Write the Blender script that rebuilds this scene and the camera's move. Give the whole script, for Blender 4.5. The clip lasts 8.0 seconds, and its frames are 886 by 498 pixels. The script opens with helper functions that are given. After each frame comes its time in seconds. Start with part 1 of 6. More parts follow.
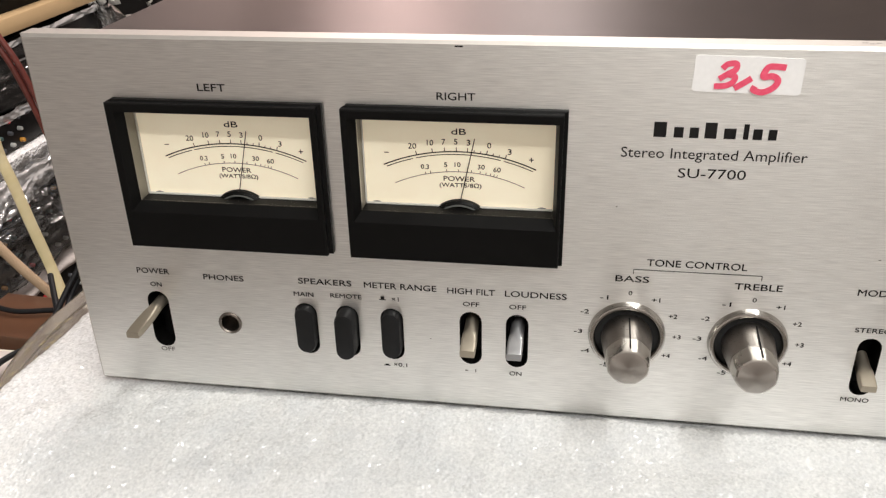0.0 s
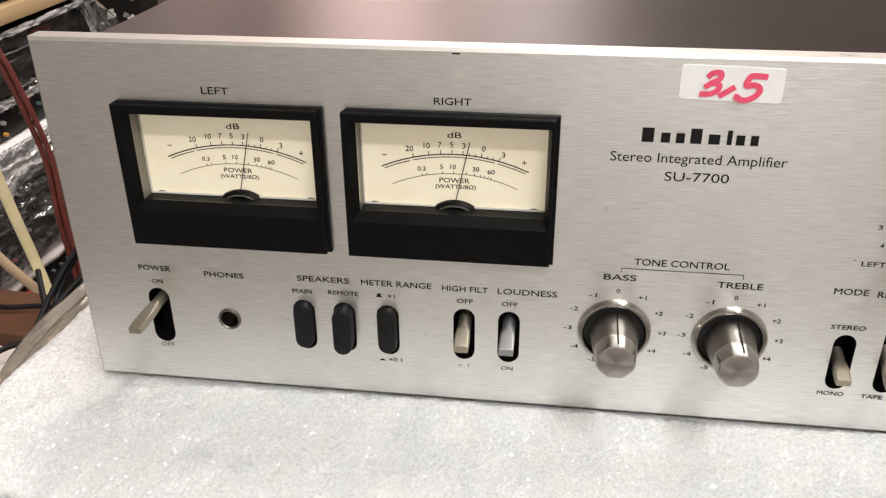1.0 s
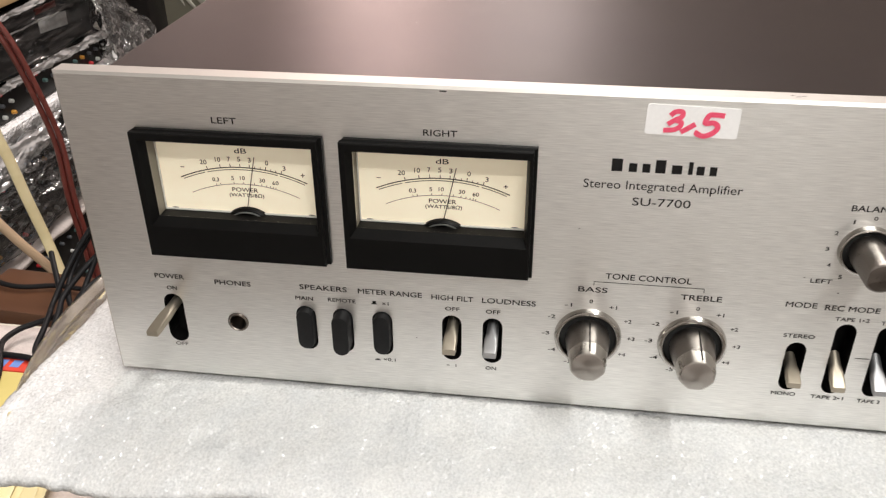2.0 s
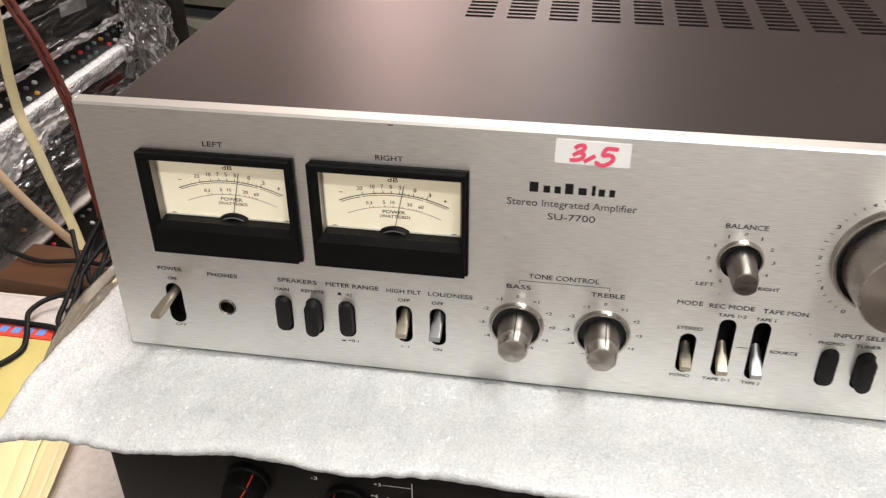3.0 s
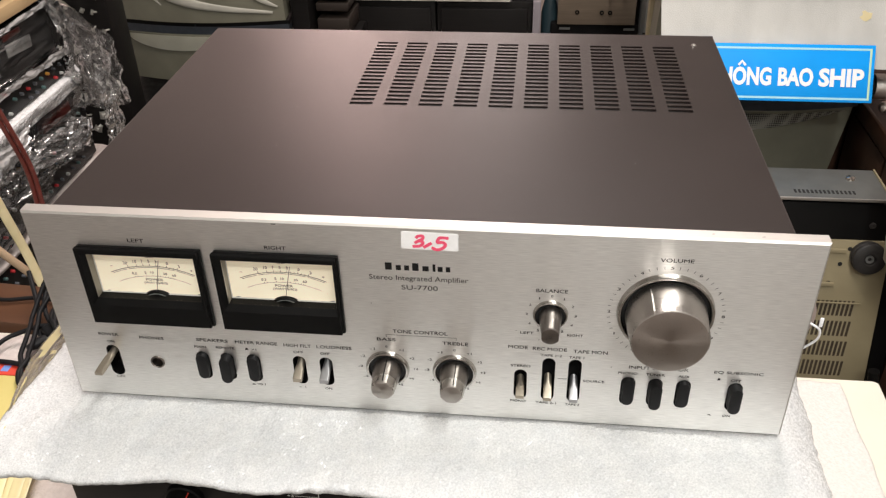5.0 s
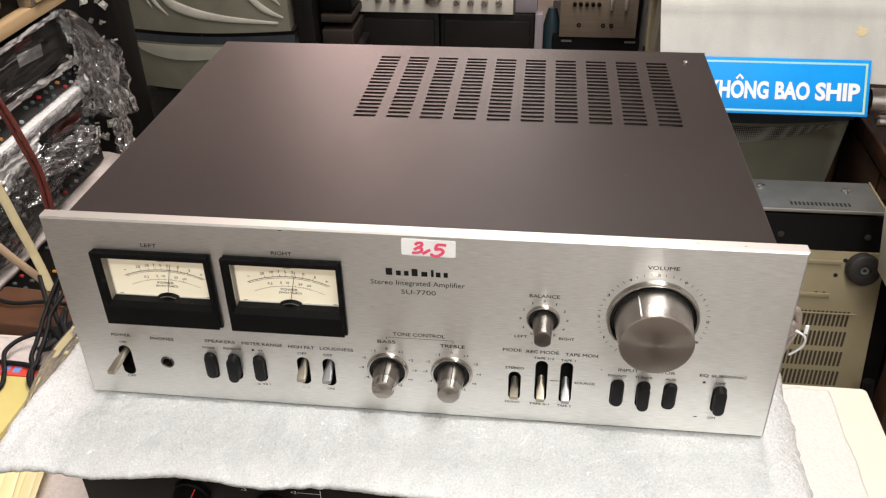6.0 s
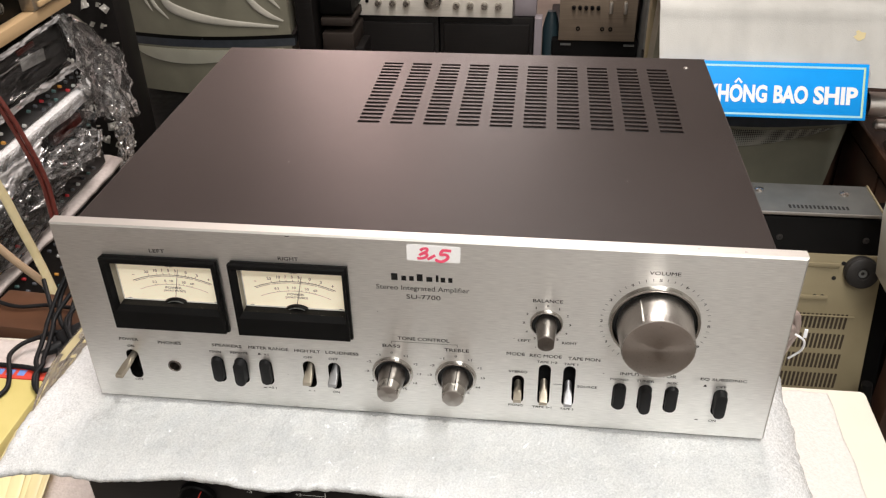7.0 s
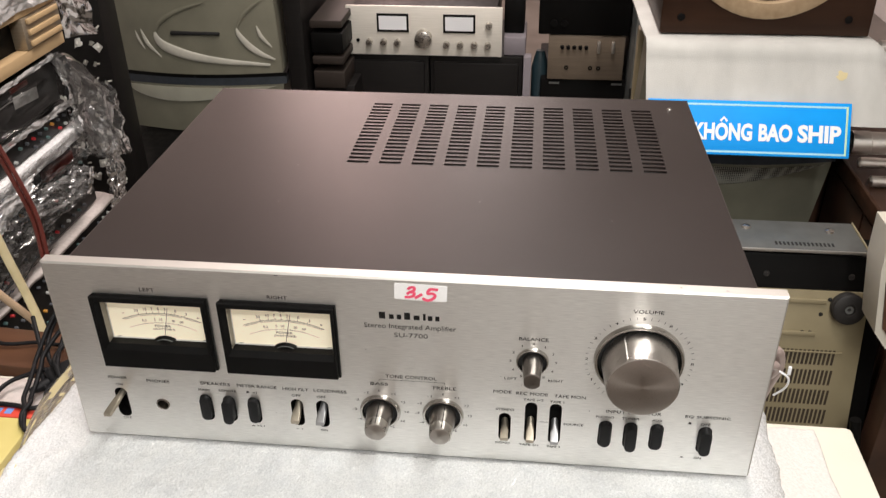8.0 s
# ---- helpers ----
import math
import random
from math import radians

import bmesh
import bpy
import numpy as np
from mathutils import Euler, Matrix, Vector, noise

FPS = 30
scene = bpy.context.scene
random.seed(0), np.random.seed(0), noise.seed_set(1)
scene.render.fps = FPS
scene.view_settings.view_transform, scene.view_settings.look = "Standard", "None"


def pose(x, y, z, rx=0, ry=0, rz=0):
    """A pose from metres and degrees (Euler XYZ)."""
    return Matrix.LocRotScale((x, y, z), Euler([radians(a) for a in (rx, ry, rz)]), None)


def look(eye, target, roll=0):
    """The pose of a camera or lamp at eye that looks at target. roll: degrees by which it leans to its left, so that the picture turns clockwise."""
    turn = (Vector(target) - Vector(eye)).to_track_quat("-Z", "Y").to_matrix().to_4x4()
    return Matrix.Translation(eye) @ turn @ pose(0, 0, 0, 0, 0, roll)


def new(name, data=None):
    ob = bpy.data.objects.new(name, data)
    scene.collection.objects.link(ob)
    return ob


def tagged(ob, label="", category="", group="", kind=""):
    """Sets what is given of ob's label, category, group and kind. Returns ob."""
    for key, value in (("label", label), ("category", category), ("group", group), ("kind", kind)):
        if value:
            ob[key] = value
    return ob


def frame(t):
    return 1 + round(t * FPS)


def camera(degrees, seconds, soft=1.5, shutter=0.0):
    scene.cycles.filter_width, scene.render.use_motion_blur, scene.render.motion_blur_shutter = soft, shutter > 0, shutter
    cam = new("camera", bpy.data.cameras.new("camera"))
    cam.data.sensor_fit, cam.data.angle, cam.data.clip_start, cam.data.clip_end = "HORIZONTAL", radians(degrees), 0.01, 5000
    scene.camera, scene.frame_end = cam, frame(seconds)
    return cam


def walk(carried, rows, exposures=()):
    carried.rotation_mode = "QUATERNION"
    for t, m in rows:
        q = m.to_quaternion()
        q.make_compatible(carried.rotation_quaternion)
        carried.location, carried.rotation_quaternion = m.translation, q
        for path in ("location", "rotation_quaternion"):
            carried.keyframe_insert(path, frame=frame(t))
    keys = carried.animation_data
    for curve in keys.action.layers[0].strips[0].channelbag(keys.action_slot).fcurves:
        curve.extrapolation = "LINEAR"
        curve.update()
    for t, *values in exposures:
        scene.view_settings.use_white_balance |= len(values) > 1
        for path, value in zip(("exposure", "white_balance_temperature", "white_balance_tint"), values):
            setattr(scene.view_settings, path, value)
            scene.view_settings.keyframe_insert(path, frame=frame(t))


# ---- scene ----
cam = camera(54.5, 8.0, 1.25, 0.35)
PATH = [
    (0, (0.188, -0.265, 0.206), (-0.107, 1.489, -0.709), -1.4),
    (0.5, (0.186, -0.268, 0.211), (-0.097, 1.484, -0.711), -1.1),
    (1, (0.184, -0.275, 0.212), (-0.064, 1.481, -0.711), -0.5),
    (2.5, (0.207, -0.309, 0.27), (-0.05, 1.373, -0.781), -0.2),
    (3, (0.23, -0.336, 0.294), (-0.053, 1.329, -0.778), -0.4),
    (3.5, (0.248, -0.357, 0.322), (-0.021, 1.295, -0.772), -0.7),
    (4, (0.27, -0.371, 0.35), (0.034, 1.273, -0.765), -1.4),
    (4.5, (0.288, -0.379, 0.371), (0.076, 1.265, -0.748), -2.0),
    (5, (0.294, -0.393, 0.393), (0.089, 1.255, -0.721), -1.5),
    (6.5, (0.3, -0.418, 0.407), (0.088, 1.244, -0.685), -1.1),
    (7, (0.296, -0.419, 0.411), (0.088, 1.243, -0.681), -1.1),
    (7.5, (0.298, -0.42, 0.414), (0.089, 1.249, -0.668), -1.2),
    (8, (0.299, -0.424, 0.417), (0.108, 1.284, -0.606), -0.7),
]
walk(cam, [(t, look(eye, target, roll)) for t, eye, target, roll in PATH])
scene.view_settings.exposure = 0.0

# ---- light ----
world = bpy.data.worlds.new("world")
scene.world = world
world.use_nodes = True
world.node_tree.nodes["Background"].inputs[0].default_value = (1.0, 0.95, 0.9, 1)
world.node_tree.nodes["Background"].inputs[1].default_value = 0.05


def ceiling_lamp(x, y, sx, sy, watts, rz=0, colour=(1.0, 0.985, 0.95)):
    lamp = bpy.data.lights.new("ceiling_tube", "AREA")
    lamp.shape, lamp.size, lamp.size_y = "RECTANGLE", sx, sy
    lamp.energy, lamp.color = watts, colour
    ob = new("ceiling_tube", lamp)
    ob.matrix_world = pose(x, y, 1.70, 0, 0, rz)
    return ob


ceiling_lamp(0.80, -0.75, 0.16, 1.2, 24)
ceiling_lamp(0.56, -1.45, 0.9, 0.16, 26)
ceiling_lamp(0.25, 1.02, 0.60, 1.2, 47, 0, (1.0, 0.91, 0.86))
ceiling_lamp(-0.85, 4.45, 0.55, 0.16, 57, 0, (1.0, 0.72, 0.67))
ceiling_lamp(0.00, 4.40, 0.5, 0.16, 34, 0, (1.0, 0.84, 0.80))


# ---- materials ----
def material(name, colour, rough=0.5, metal=0.0, coat=0.0):
    m = bpy.data.materials.new(name)
    m.use_nodes = True
    b = m.node_tree.nodes["Principled BSDF"]
    b.inputs["Base Color"].default_value = (*colour, 1)
    b.inputs["Roughness"].default_value = rough
    b.inputs["Metallic"].default_value = metal
    b.inputs["Coat Weight"].default_value = coat
    return m


def node(m, kind, **values):
    n = m.node_tree.nodes.new(kind)
    for key, value in values.items():
        n.inputs[key.replace("_", " ")].default_value = value
    return n


def wire(m, a, out, b, inp):
    m.node_tree.links.new(a.outputs[out], b.inputs[inp])


def bsdf(m):
    return m.node_tree.nodes["Principled BSDF"]


def coords(m, scale=(1, 1, 1), random_shift=False):
    c = m.node_tree.nodes.new("ShaderNodeTexCoord")
    mp = m.node_tree.nodes.new("ShaderNodeMapping")
    mp.inputs["Scale"].default_value = scale
    wire(m, c, "Object", mp, "Vector")
    return mp


def grain(m, scale, low, high, stretch=(1, 1, 1), detail=4.0, target="Base Color", lo=0.3, hi=0.7):
    """Noise between two values (colours, or numbers) on one input of the surface."""
    mp = coords(m, stretch)
    n = node(m, "ShaderNodeTexNoise", Scale=scale, Detail=detail)
    wire(m, mp, 0, n, "Vector")
    r = m.node_tree.nodes.new("ShaderNodeValToRGB")
    r.color_ramp.elements[0].position, r.color_ramp.elements[1].position = lo, hi
    as4 = lambda c: (*c, 1) if isinstance(c, tuple) else (c, c, c, 1)
    r.color_ramp.elements[0].color, r.color_ramp.elements[1].color = as4(low), as4(high)
    wire(m, n, "Fac", r, "Fac")
    wire(m, r, "Color", bsdf(m), target)
    return r


def bump(m, scale, strength, distance, stretch=(1, 1, 1), detail=3.0, kind="ShaderNodeTexNoise"):
    mp = coords(m, stretch)
    n = node(m, kind, Scale=scale)
    if kind == "ShaderNodeTexNoise":
        n.inputs["Detail"].default_value = detail
    wire(m, mp, 0, n, "Vector")
    b = node(m, "ShaderNodeBump", Strength=strength, Distance=distance)
    wire(m, n, 0, b, "Height")
    before = bsdf(m).inputs["Normal"].links
    if before:
        m.node_tree.links.new(before[0].from_socket, b.inputs["Normal"])
    wire(m, b, "Normal", bsdf(m), "Normal")
    return m


def brushed(name, colour, rough, stretch, axis, amount=0.75, turn=0.0, streak=0.06, fine=2600, relief=0.25, wear=0.2):
    """Brushed metal: short streaks along one direction, and gloss drawn out across them."""
    m = material(name, colour, rough, 1.0)
    dark = tuple(c * (1 - streak) for c in colour)
    light = tuple(min(1.0, c * (1 + streak)) for c in colour)
    grain(m, fine, dark, light, stretch, 2.0, "Base Color", 0.3, 0.7)
    grain(m, fine * 0.7, rough * (1 - wear), rough * (1 + wear), stretch, 2.0, "Roughness", 0.3, 0.7)
    bump(m, fine * 1.2, relief, 0.0002, stretch, 2.0)
    b = bsdf(m)
    b.inputs["Anisotropic"].default_value = amount
    b.inputs["Anisotropic Rotation"].default_value = turn
    t = m.node_tree.nodes.new("ShaderNodeTangent")
    t.direction_type, t.axis = "RADIAL", axis
    wire(m, t, "Tangent", b, "Tangent")
    return m


ALU = brushed("brushed_aluminium", (0.83, 0.825, 0.80), 0.325, (0.035, 1, 1), "Z", 0.80, 0.25, 0.11, 3300, 0.26, 0.10)
EDGE = material("milled_aluminium", (0.52, 0.50, 0.47), 0.52, 1.0)
bump(EDGE, 700, 0.1, 0.0002, (0.02, 1, 1))
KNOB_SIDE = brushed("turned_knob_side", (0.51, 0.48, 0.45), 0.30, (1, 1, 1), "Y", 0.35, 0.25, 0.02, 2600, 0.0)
FAR_SILVER = material("pale_satin_silver", (0.84, 0.80, 0.72), 0.42, 0.25)
grain(FAR_SILVER, 300, (0.78, 0.74, 0.66), (0.88, 0.84, 0.76), (0.05, 1, 1), 3.0)
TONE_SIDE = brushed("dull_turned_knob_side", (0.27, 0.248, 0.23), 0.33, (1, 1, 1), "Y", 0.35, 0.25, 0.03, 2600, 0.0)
RING = material("polished_knob_ring", (0.52, 0.50, 0.47), 0.16, 1.0)
grain(RING, 200, 0.13, 0.20, (1, 1, 1), 2.0, "Roughness")
LEVER = material("satin_grey_lever", (0.42, 0.42, 0.425), 0.4, 0.9)
grain(LEVER, 300, 0.36, 0.46, (1, 1, 1), 2.0, "Roughness")
LEVER_WARM = material("satin_champagne_lever", (0.46, 0.41, 0.33), 0.4, 0.9)
grain(LEVER_WARM, 300, 0.36, 0.46, (1, 1, 1), 2.0, "Roughness")
FACE_VOLUME = brushed("turned_volume_face", (0.33, 0.29, 0.26), 0.34, (1, 1, 1), "Y", 0.8, 0.0, 0.04, 2600, 0.1)
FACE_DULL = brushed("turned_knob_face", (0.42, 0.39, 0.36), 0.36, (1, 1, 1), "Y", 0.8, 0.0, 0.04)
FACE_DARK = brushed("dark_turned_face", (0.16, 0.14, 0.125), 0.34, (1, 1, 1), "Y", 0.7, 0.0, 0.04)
CHROME = material("satin_chrome", (0.50, 0.475, 0.44), 0.26, 1.0)
grain(CHROME, 120, 0.22, 0.34, (1, 1, 1), 2.0, "Roughness")
TUBE = material("satin_steel_tube", (0.74, 0.71, 0.67), 0.34, 1.0)
grain(TUBE, 120, 0.28, 0.42, (1, 1, 1), 2.0, "Roughness")
STEEL = material("grey_steel", (0.22, 0.23, 0.225), 0.42, 0.7)
grain(STEEL, 30, (0.195, 0.205, 0.20), (0.245, 0.255, 0.25))
REAR_STEEL = material("grey_painted_steel", (0.115, 0.12, 0.115), 0.45, 0.3)
grain(REAR_STEEL, 30, (0.10, 0.105, 0.10), (0.13, 0.136, 0.13))
VENT_DARK = material("brown_vent_shade", (0.05, 0.033, 0.017), 0.7)
grain(VENT_DARK, 40, (0.026, 0.017, 0.009), (0.042, 0.028, 0.015))
COVER = material("brown_grey_painted_steel", (0.040, 0.029, 0.027), 0.4)
bsdf(COVER).inputs["Specular IOR Level"].default_value = 0.2
grain(COVER, 9, (0.0240, 0.0187, 0.0172), (0.0285, 0.0225, 0.0208))
grain(COVER, 40, 0.305, 0.325, (1, 1, 1), 4.0, "Roughness")
bump(COVER, 2600, 0.25, 0.0003)
BLACK = material("black_moulded_plastic", (0.0045, 0.0043, 0.0042), 0.42)
bsdf(BLACK).inputs["Specular IOR Level"].default_value = 0.10
bump(BLACK, 1800, 0.1, 0.0002)
grain(BLACK, 60, 0.36, 0.5, (1, 1, 1), 4.0, "Roughness")
BUTTON = material("black_button_plastic", (0.0075, 0.0075, 0.008), 0.5)
bsdf(BUTTON).inputs["Specular IOR Level"].default_value = 0.22
grain(BUTTON, 300, 0.42, 0.58, (1, 1, 1), 4.0, "Roughness")
CHARCOAL = material("worn_charcoal_vinyl", (0.026, 0.023, 0.021), 0.5)
grain(CHARCOAL, 25, (0.013, 0.0115, 0.0105), (0.022, 0.019, 0.0175))
bump(CHARCOAL, 900, 0.15, 0.0004)
DARK = material("unlit_interior", (0.006, 0.006, 0.006), 0.8)
BLACK_PANEL = material("black_anodised_panel", (0.010, 0.009, 0.0085), 0.42)
bsdf(BLACK_PANEL).inputs["Specular IOR Level"].default_value = 0.2
grain(BLACK_PANEL, 500, (0.0075, 0.0068, 0.0064), (0.0125, 0.011, 0.0105), (0.02, 1, 1))
INK = material("black_print", (0.010, 0.009, 0.009), 0.7)
bsdf(INK).inputs["Specular IOR Level"].default_value = 0.2
INK_SOFT = material("worn_print", (0.16, 0.15, 0.14), 0.6)
WHITE_INK = material("white_print", (0.7, 0.7, 0.68), 0.6)
RED_LINE = material("red_pointer", (0.7, 0.05, 0.03), 0.5)
DIAL = material("cream_dial_card", (0.86, 0.79, 0.62), 0.7)
grain(DIAL, 60, (0.83, 0.755, 0.585), (0.88, 0.815, 0.65))
bsdf(DIAL).inputs["Emission Color"].default_value = (1.0, 0.86, 0.62, 1)
bsdf(DIAL).inputs["Emission Strength"].default_value = 0.21  # the lit meter lamp behind the card
METER_WALL = material("grey_meter_wall", (0.20, 0.185, 0.15), 0.45)
grain(METER_WALL, 60, (0.17, 0.155, 0.125), (0.23, 0.21, 0.17))
STICKER = material("white_paper_sticker", (0.90, 0.895, 0.89), 0.55)
grain(STICKER, 700, (0.88, 0.875, 0.87), (0.92, 0.915, 0.91))
MARKER = material("pink_marker_ink", (0.85, 0.09, 0.18), 0.6)
grain(MARKER, 900, (0.82, 0.07, 0.15), (0.88, 0.12, 0.21))

FOAM = material("white_foam_sheet", (0.80, 0.80, 0.79), 0.42)
bsdf(FOAM).inputs["Subsurface Weight"].default_value = 0.12
bsdf(FOAM).inputs["Subsurface Radius"].default_value = (0.003, 0.003, 0.003)
_fine = grain(FOAM, 820, (0.56, 0.57, 0.575), (0.77, 0.775, 0.77), (1, 1, 1), 5.0, "Base Color", 0.26, 0.72)
_mp = coords(FOAM)
_no = node(FOAM, "ShaderNodeTexNoise", Scale=55.0, Detail=5.0)  # soft grey clouds in the sheet
wire(FOAM, _mp, 0, _no, "Vector")
_rp = FOAM.node_tree.nodes.new("ShaderNodeValToRGB")
_rp.color_ramp.elements[0].position, _rp.color_ramp.elements[1].position = 0.34, 0.60
_rp.color_ramp.elements[0].color, _rp.color_ramp.elements[1].color = (0.93, 0.94, 0.95, 1), (1, 1, 0.995, 1)
wire(FOAM, _no, "Fac", _rp, "Fac")
_mu = FOAM.node_tree.nodes.new("ShaderNodeMix")
_mu.data_type, _mu.blend_type = "RGBA", "MULTIPLY"
_mu.inputs[0].default_value = 1.0
FOAM.node_tree.links.new(_fine.outputs["Color"], _mu.inputs[6])
FOAM.node_tree.links.new(_rp.outputs["Color"], _mu.inputs[7])
FOAM.node_tree.links.new(_mu.outputs[2], bsdf(FOAM).inputs["Base Color"])
bump(FOAM, 700, 0.22, 0.0012, (1, 1, 1), 2.0, "ShaderNodeTexVoronoi")
bump(FOAM, 120, 0.12, 0.003, (1, 1, 1), 2.0)
# glittering cell walls on the foam's skin: every cell leans its own way
bsdf(FOAM).inputs["Coat Weight"].default_value = 0.8
bsdf(FOAM).inputs["Coat Roughness"].default_value = 0.17
_mp = coords(FOAM)
_vo = node(FOAM, "ShaderNodeTexVoronoi", Scale=1000.0)
wire(FOAM, _mp, 0, _vo, "Vector")
_ge = FOAM.node_tree.nodes.new("ShaderNodeNewGeometry")
_vm = [FOAM.node_tree.nodes.new("ShaderNodeVectorMath") for k in range(4)]
for _n, _op in zip(_vm, ("SUBTRACT", "SCALE", "ADD", "NORMALIZE")):
    _n.operation = _op
_vm[0].inputs[1].default_value = (0.5, 0.5, 0.5)
_vm[1].inputs["Scale"].default_value = 1.3
wire(FOAM, _vo, "Color", _vm[0], 0), wire(FOAM, _vm[0], 0, _vm[1], 0), wire(FOAM, _vm[1], 0, _vm[2], 0)
wire(FOAM, _ge, "Normal", _vm[2], 1), wire(FOAM, _vm[2], 0, _vm[3], 0), wire(FOAM, _vm[3], 0, bsdf(FOAM), "Coat Normal")
# white foam made brighter than FOAM in place of light on the stack
LIT_FOAM = material("lit_packing_foam", (0.88, 0.87, 0.865), 0.4)
grain(LIT_FOAM, 160, (0.70, 0.685, 0.685), (0.92, 0.91, 0.91))
bump(LIT_FOAM, 260, 0.7, 0.003, (1, 1, 1), 2.0, "ShaderNodeTexVoronoi")
THIN_FOAM = material("thin_foam_sheet", (0.80, 0.79, 0.76), 0.5)
grain(THIN_FOAM, 300, (0.53, 0.51, 0.48), (0.61, 0.59, 0.56))
bump(THIN_FOAM, 420, 0.4, 0.001, (1, 1, 1), 2.0, "ShaderNodeTexVoronoi")

PINK_FOAM = material("pinkish_thin_foam", (0.56, 0.50, 0.47), 0.6)
grain(PINK_FOAM, 160, (0.50, 0.445, 0.42), (0.60, 0.54, 0.51))
bump(PINK_FOAM, 420, 0.35, 0.001, (1, 1, 1), 2.0, "ShaderNodeTexVoronoi")
TABLE = material("cream_table_laminate", (0.75, 0.72, 0.655), 0.38)
grain(TABLE, 8, (0.63, 0.60, 0.51), (0.68, 0.65, 0.56))
grain(TABLE, 60, 0.32, 0.46, (1, 1, 1), 4.0, "Roughness")
bump(TABLE, 900, 0.05, 0.0003)
WOOD_DARK = material("dark_walnut_veneer", (0.05, 0.024, 0.014), 0.4)
grain(WOOD_DARK, 16, (0.032, 0.015, 0.009), (0.072, 0.034, 0.02), (1, 0.06, 1), 6.0)
WOOD_RED = material("reddish_brown_wood", (0.10, 0.042, 0.02), 0.42)
grain(WOOD_RED, 28, (0.062, 0.026, 0.013), (0.125, 0.055, 0.028), (0.08, 1, 1), 6.0)
WOOD_PALE = material("pale_pine", (0.55, 0.38, 0.20), 0.5)
grain(WOOD_PALE, 30, (0.40, 0.27, 0.14), (0.54, 0.38, 0.21), (1, 0.06, 1), 5.0)
CHAMPAGNE = material("champagne_metal", (0.50, 0.42, 0.31), 0.38, 0.6)
grain(CHAMPAGNE, 300, (0.30, 0.25, 0.185), (0.36, 0.30, 0.225), (0.03, 1, 1))
BRONZE = material("bronze_front_plate", (0.30, 0.24, 0.18), 0.42, 0.5)
grain(BRONZE, 300, (0.20, 0.158, 0.118), (0.25, 0.20, 0.15), (0.03, 1, 1))
SILVER = material("silver_front_plate", (0.70, 0.66, 0.62), 0.36, 0.5)
grain(SILVER, 300, (0.65, 0.61, 0.575), (0.74, 0.70, 0.66), (0.03, 1, 1))
BEIGE = material("beige_painted_steel", (0.36, 0.30, 0.185), 0.48)
grain(BEIGE, 14, (0.235, 0.198, 0.118), (0.28, 0.238, 0.145))
bump(BEIGE, 1500, 0.12, 0.0003)
GREY_PLASTIC = material("grey_green_moulded_plastic", (0.205, 0.20, 0.16), 0.5)
grain(GREY_PLASTIC, 14, (0.165, 0.158, 0.118), (0.205, 0.198, 0.148))
bump(GREY_PLASTIC, 900, 0.12, 0.0004)
# lip colour set far above the shell's, with the light on it painted in
LIT_LIP = material("lit_grey_moulded_plastic", (0.50, 0.49, 0.42), 0.36)
grain(LIT_LIP, 20, (0.68, 0.67, 0.56), (0.76, 0.75, 0.64))
PERFORATED = material("perforated_grey_metal", (0.42, 0.41, 0.36), 0.4)
_mp = coords(PERFORATED)
_vo = node(PERFORATED, "ShaderNodeTexVoronoi", Scale=230.0, Randomness=0.0)
wire(PERFORATED, _mp, 0, _vo, "Vector")
_rp = PERFORATED.node_tree.nodes.new("ShaderNodeValToRGB")
_rp.color_ramp.elements[0].position, _rp.color_ramp.elements[1].position = 0.40, 0.48
_rp.color_ramp.elements[0].color, _rp.color_ramp.elements[1].color = (0.05, 0.05, 0.045, 1), (0.50, 0.49, 0.43, 1)
wire(PERFORATED, _vo, "Distance", _rp, "Fac"), wire(PERFORATED, _rp, "Color", bsdf(PERFORATED), "Base Color")
BLUE_GREY = material("dark_blue_rubber_band", (0.03, 0.036, 0.045), 0.5)
grain(BLUE_GREY, 60, (0.024, 0.029, 0.036), (0.036, 0.043, 0.053))
CLOTH = material("off_white_foam_cover", (0.60, 0.595, 0.565), 0.7)
# upright streaks paint the shading of the hanging folds into the colour
grain(CLOTH, 14, (0.44, 0.44, 0.415), (0.55, 0.55, 0.52), (1, 1, 0.10))
bump(CLOTH, 500, 0.3, 0.001, (1, 1, 1), 2.0, "ShaderNodeTexVoronoi")
BLUE = material("blue_printed_sign", (0.0, 0.32, 0.88), 0.5)
grain(BLUE, 12, (0.0, 0.30, 0.84), (0.0, 0.34, 0.92))
bsdf(BLUE).inputs["Specular IOR Level"].default_value = 0.25
CYAN = material("pale_cyan_border", (0.34, 0.68, 0.79), 0.3)
LIME = material("pale_lime_border", (0.48, 0.70, 0.50), 0.3)
SIGN_WHITE = material("white_sign_print", (0.85, 0.86, 0.88), 0.35)
YELLOW_TAPE = material("yellowed_plastic_strap", (0.62, 0.54, 0.33), 0.35)
grain(YELLOW_TAPE, 40, (0.54, 0.46, 0.26), (0.68, 0.60, 0.38), (1, 0.2, 1))
bsdf(YELLOW_TAPE).inputs["Subsurface Weight"].default_value = 0.2
bsdf(YELLOW_TAPE).inputs["Subsurface Radius"].default_value = (0.006, 0.005, 0.003)
YELLOW = material("yellow_carton", (0.70, 0.58, 0.20), 0.42)
grain(YELLOW, 20, (0.53, 0.445, 0.145), (0.59, 0.50, 0.185))
RED = material("red_carton_band", (0.62, 0.055, 0.03), 0.42)
grain(RED, 40, (0.57, 0.045, 0.025), (0.66, 0.07, 0.04))
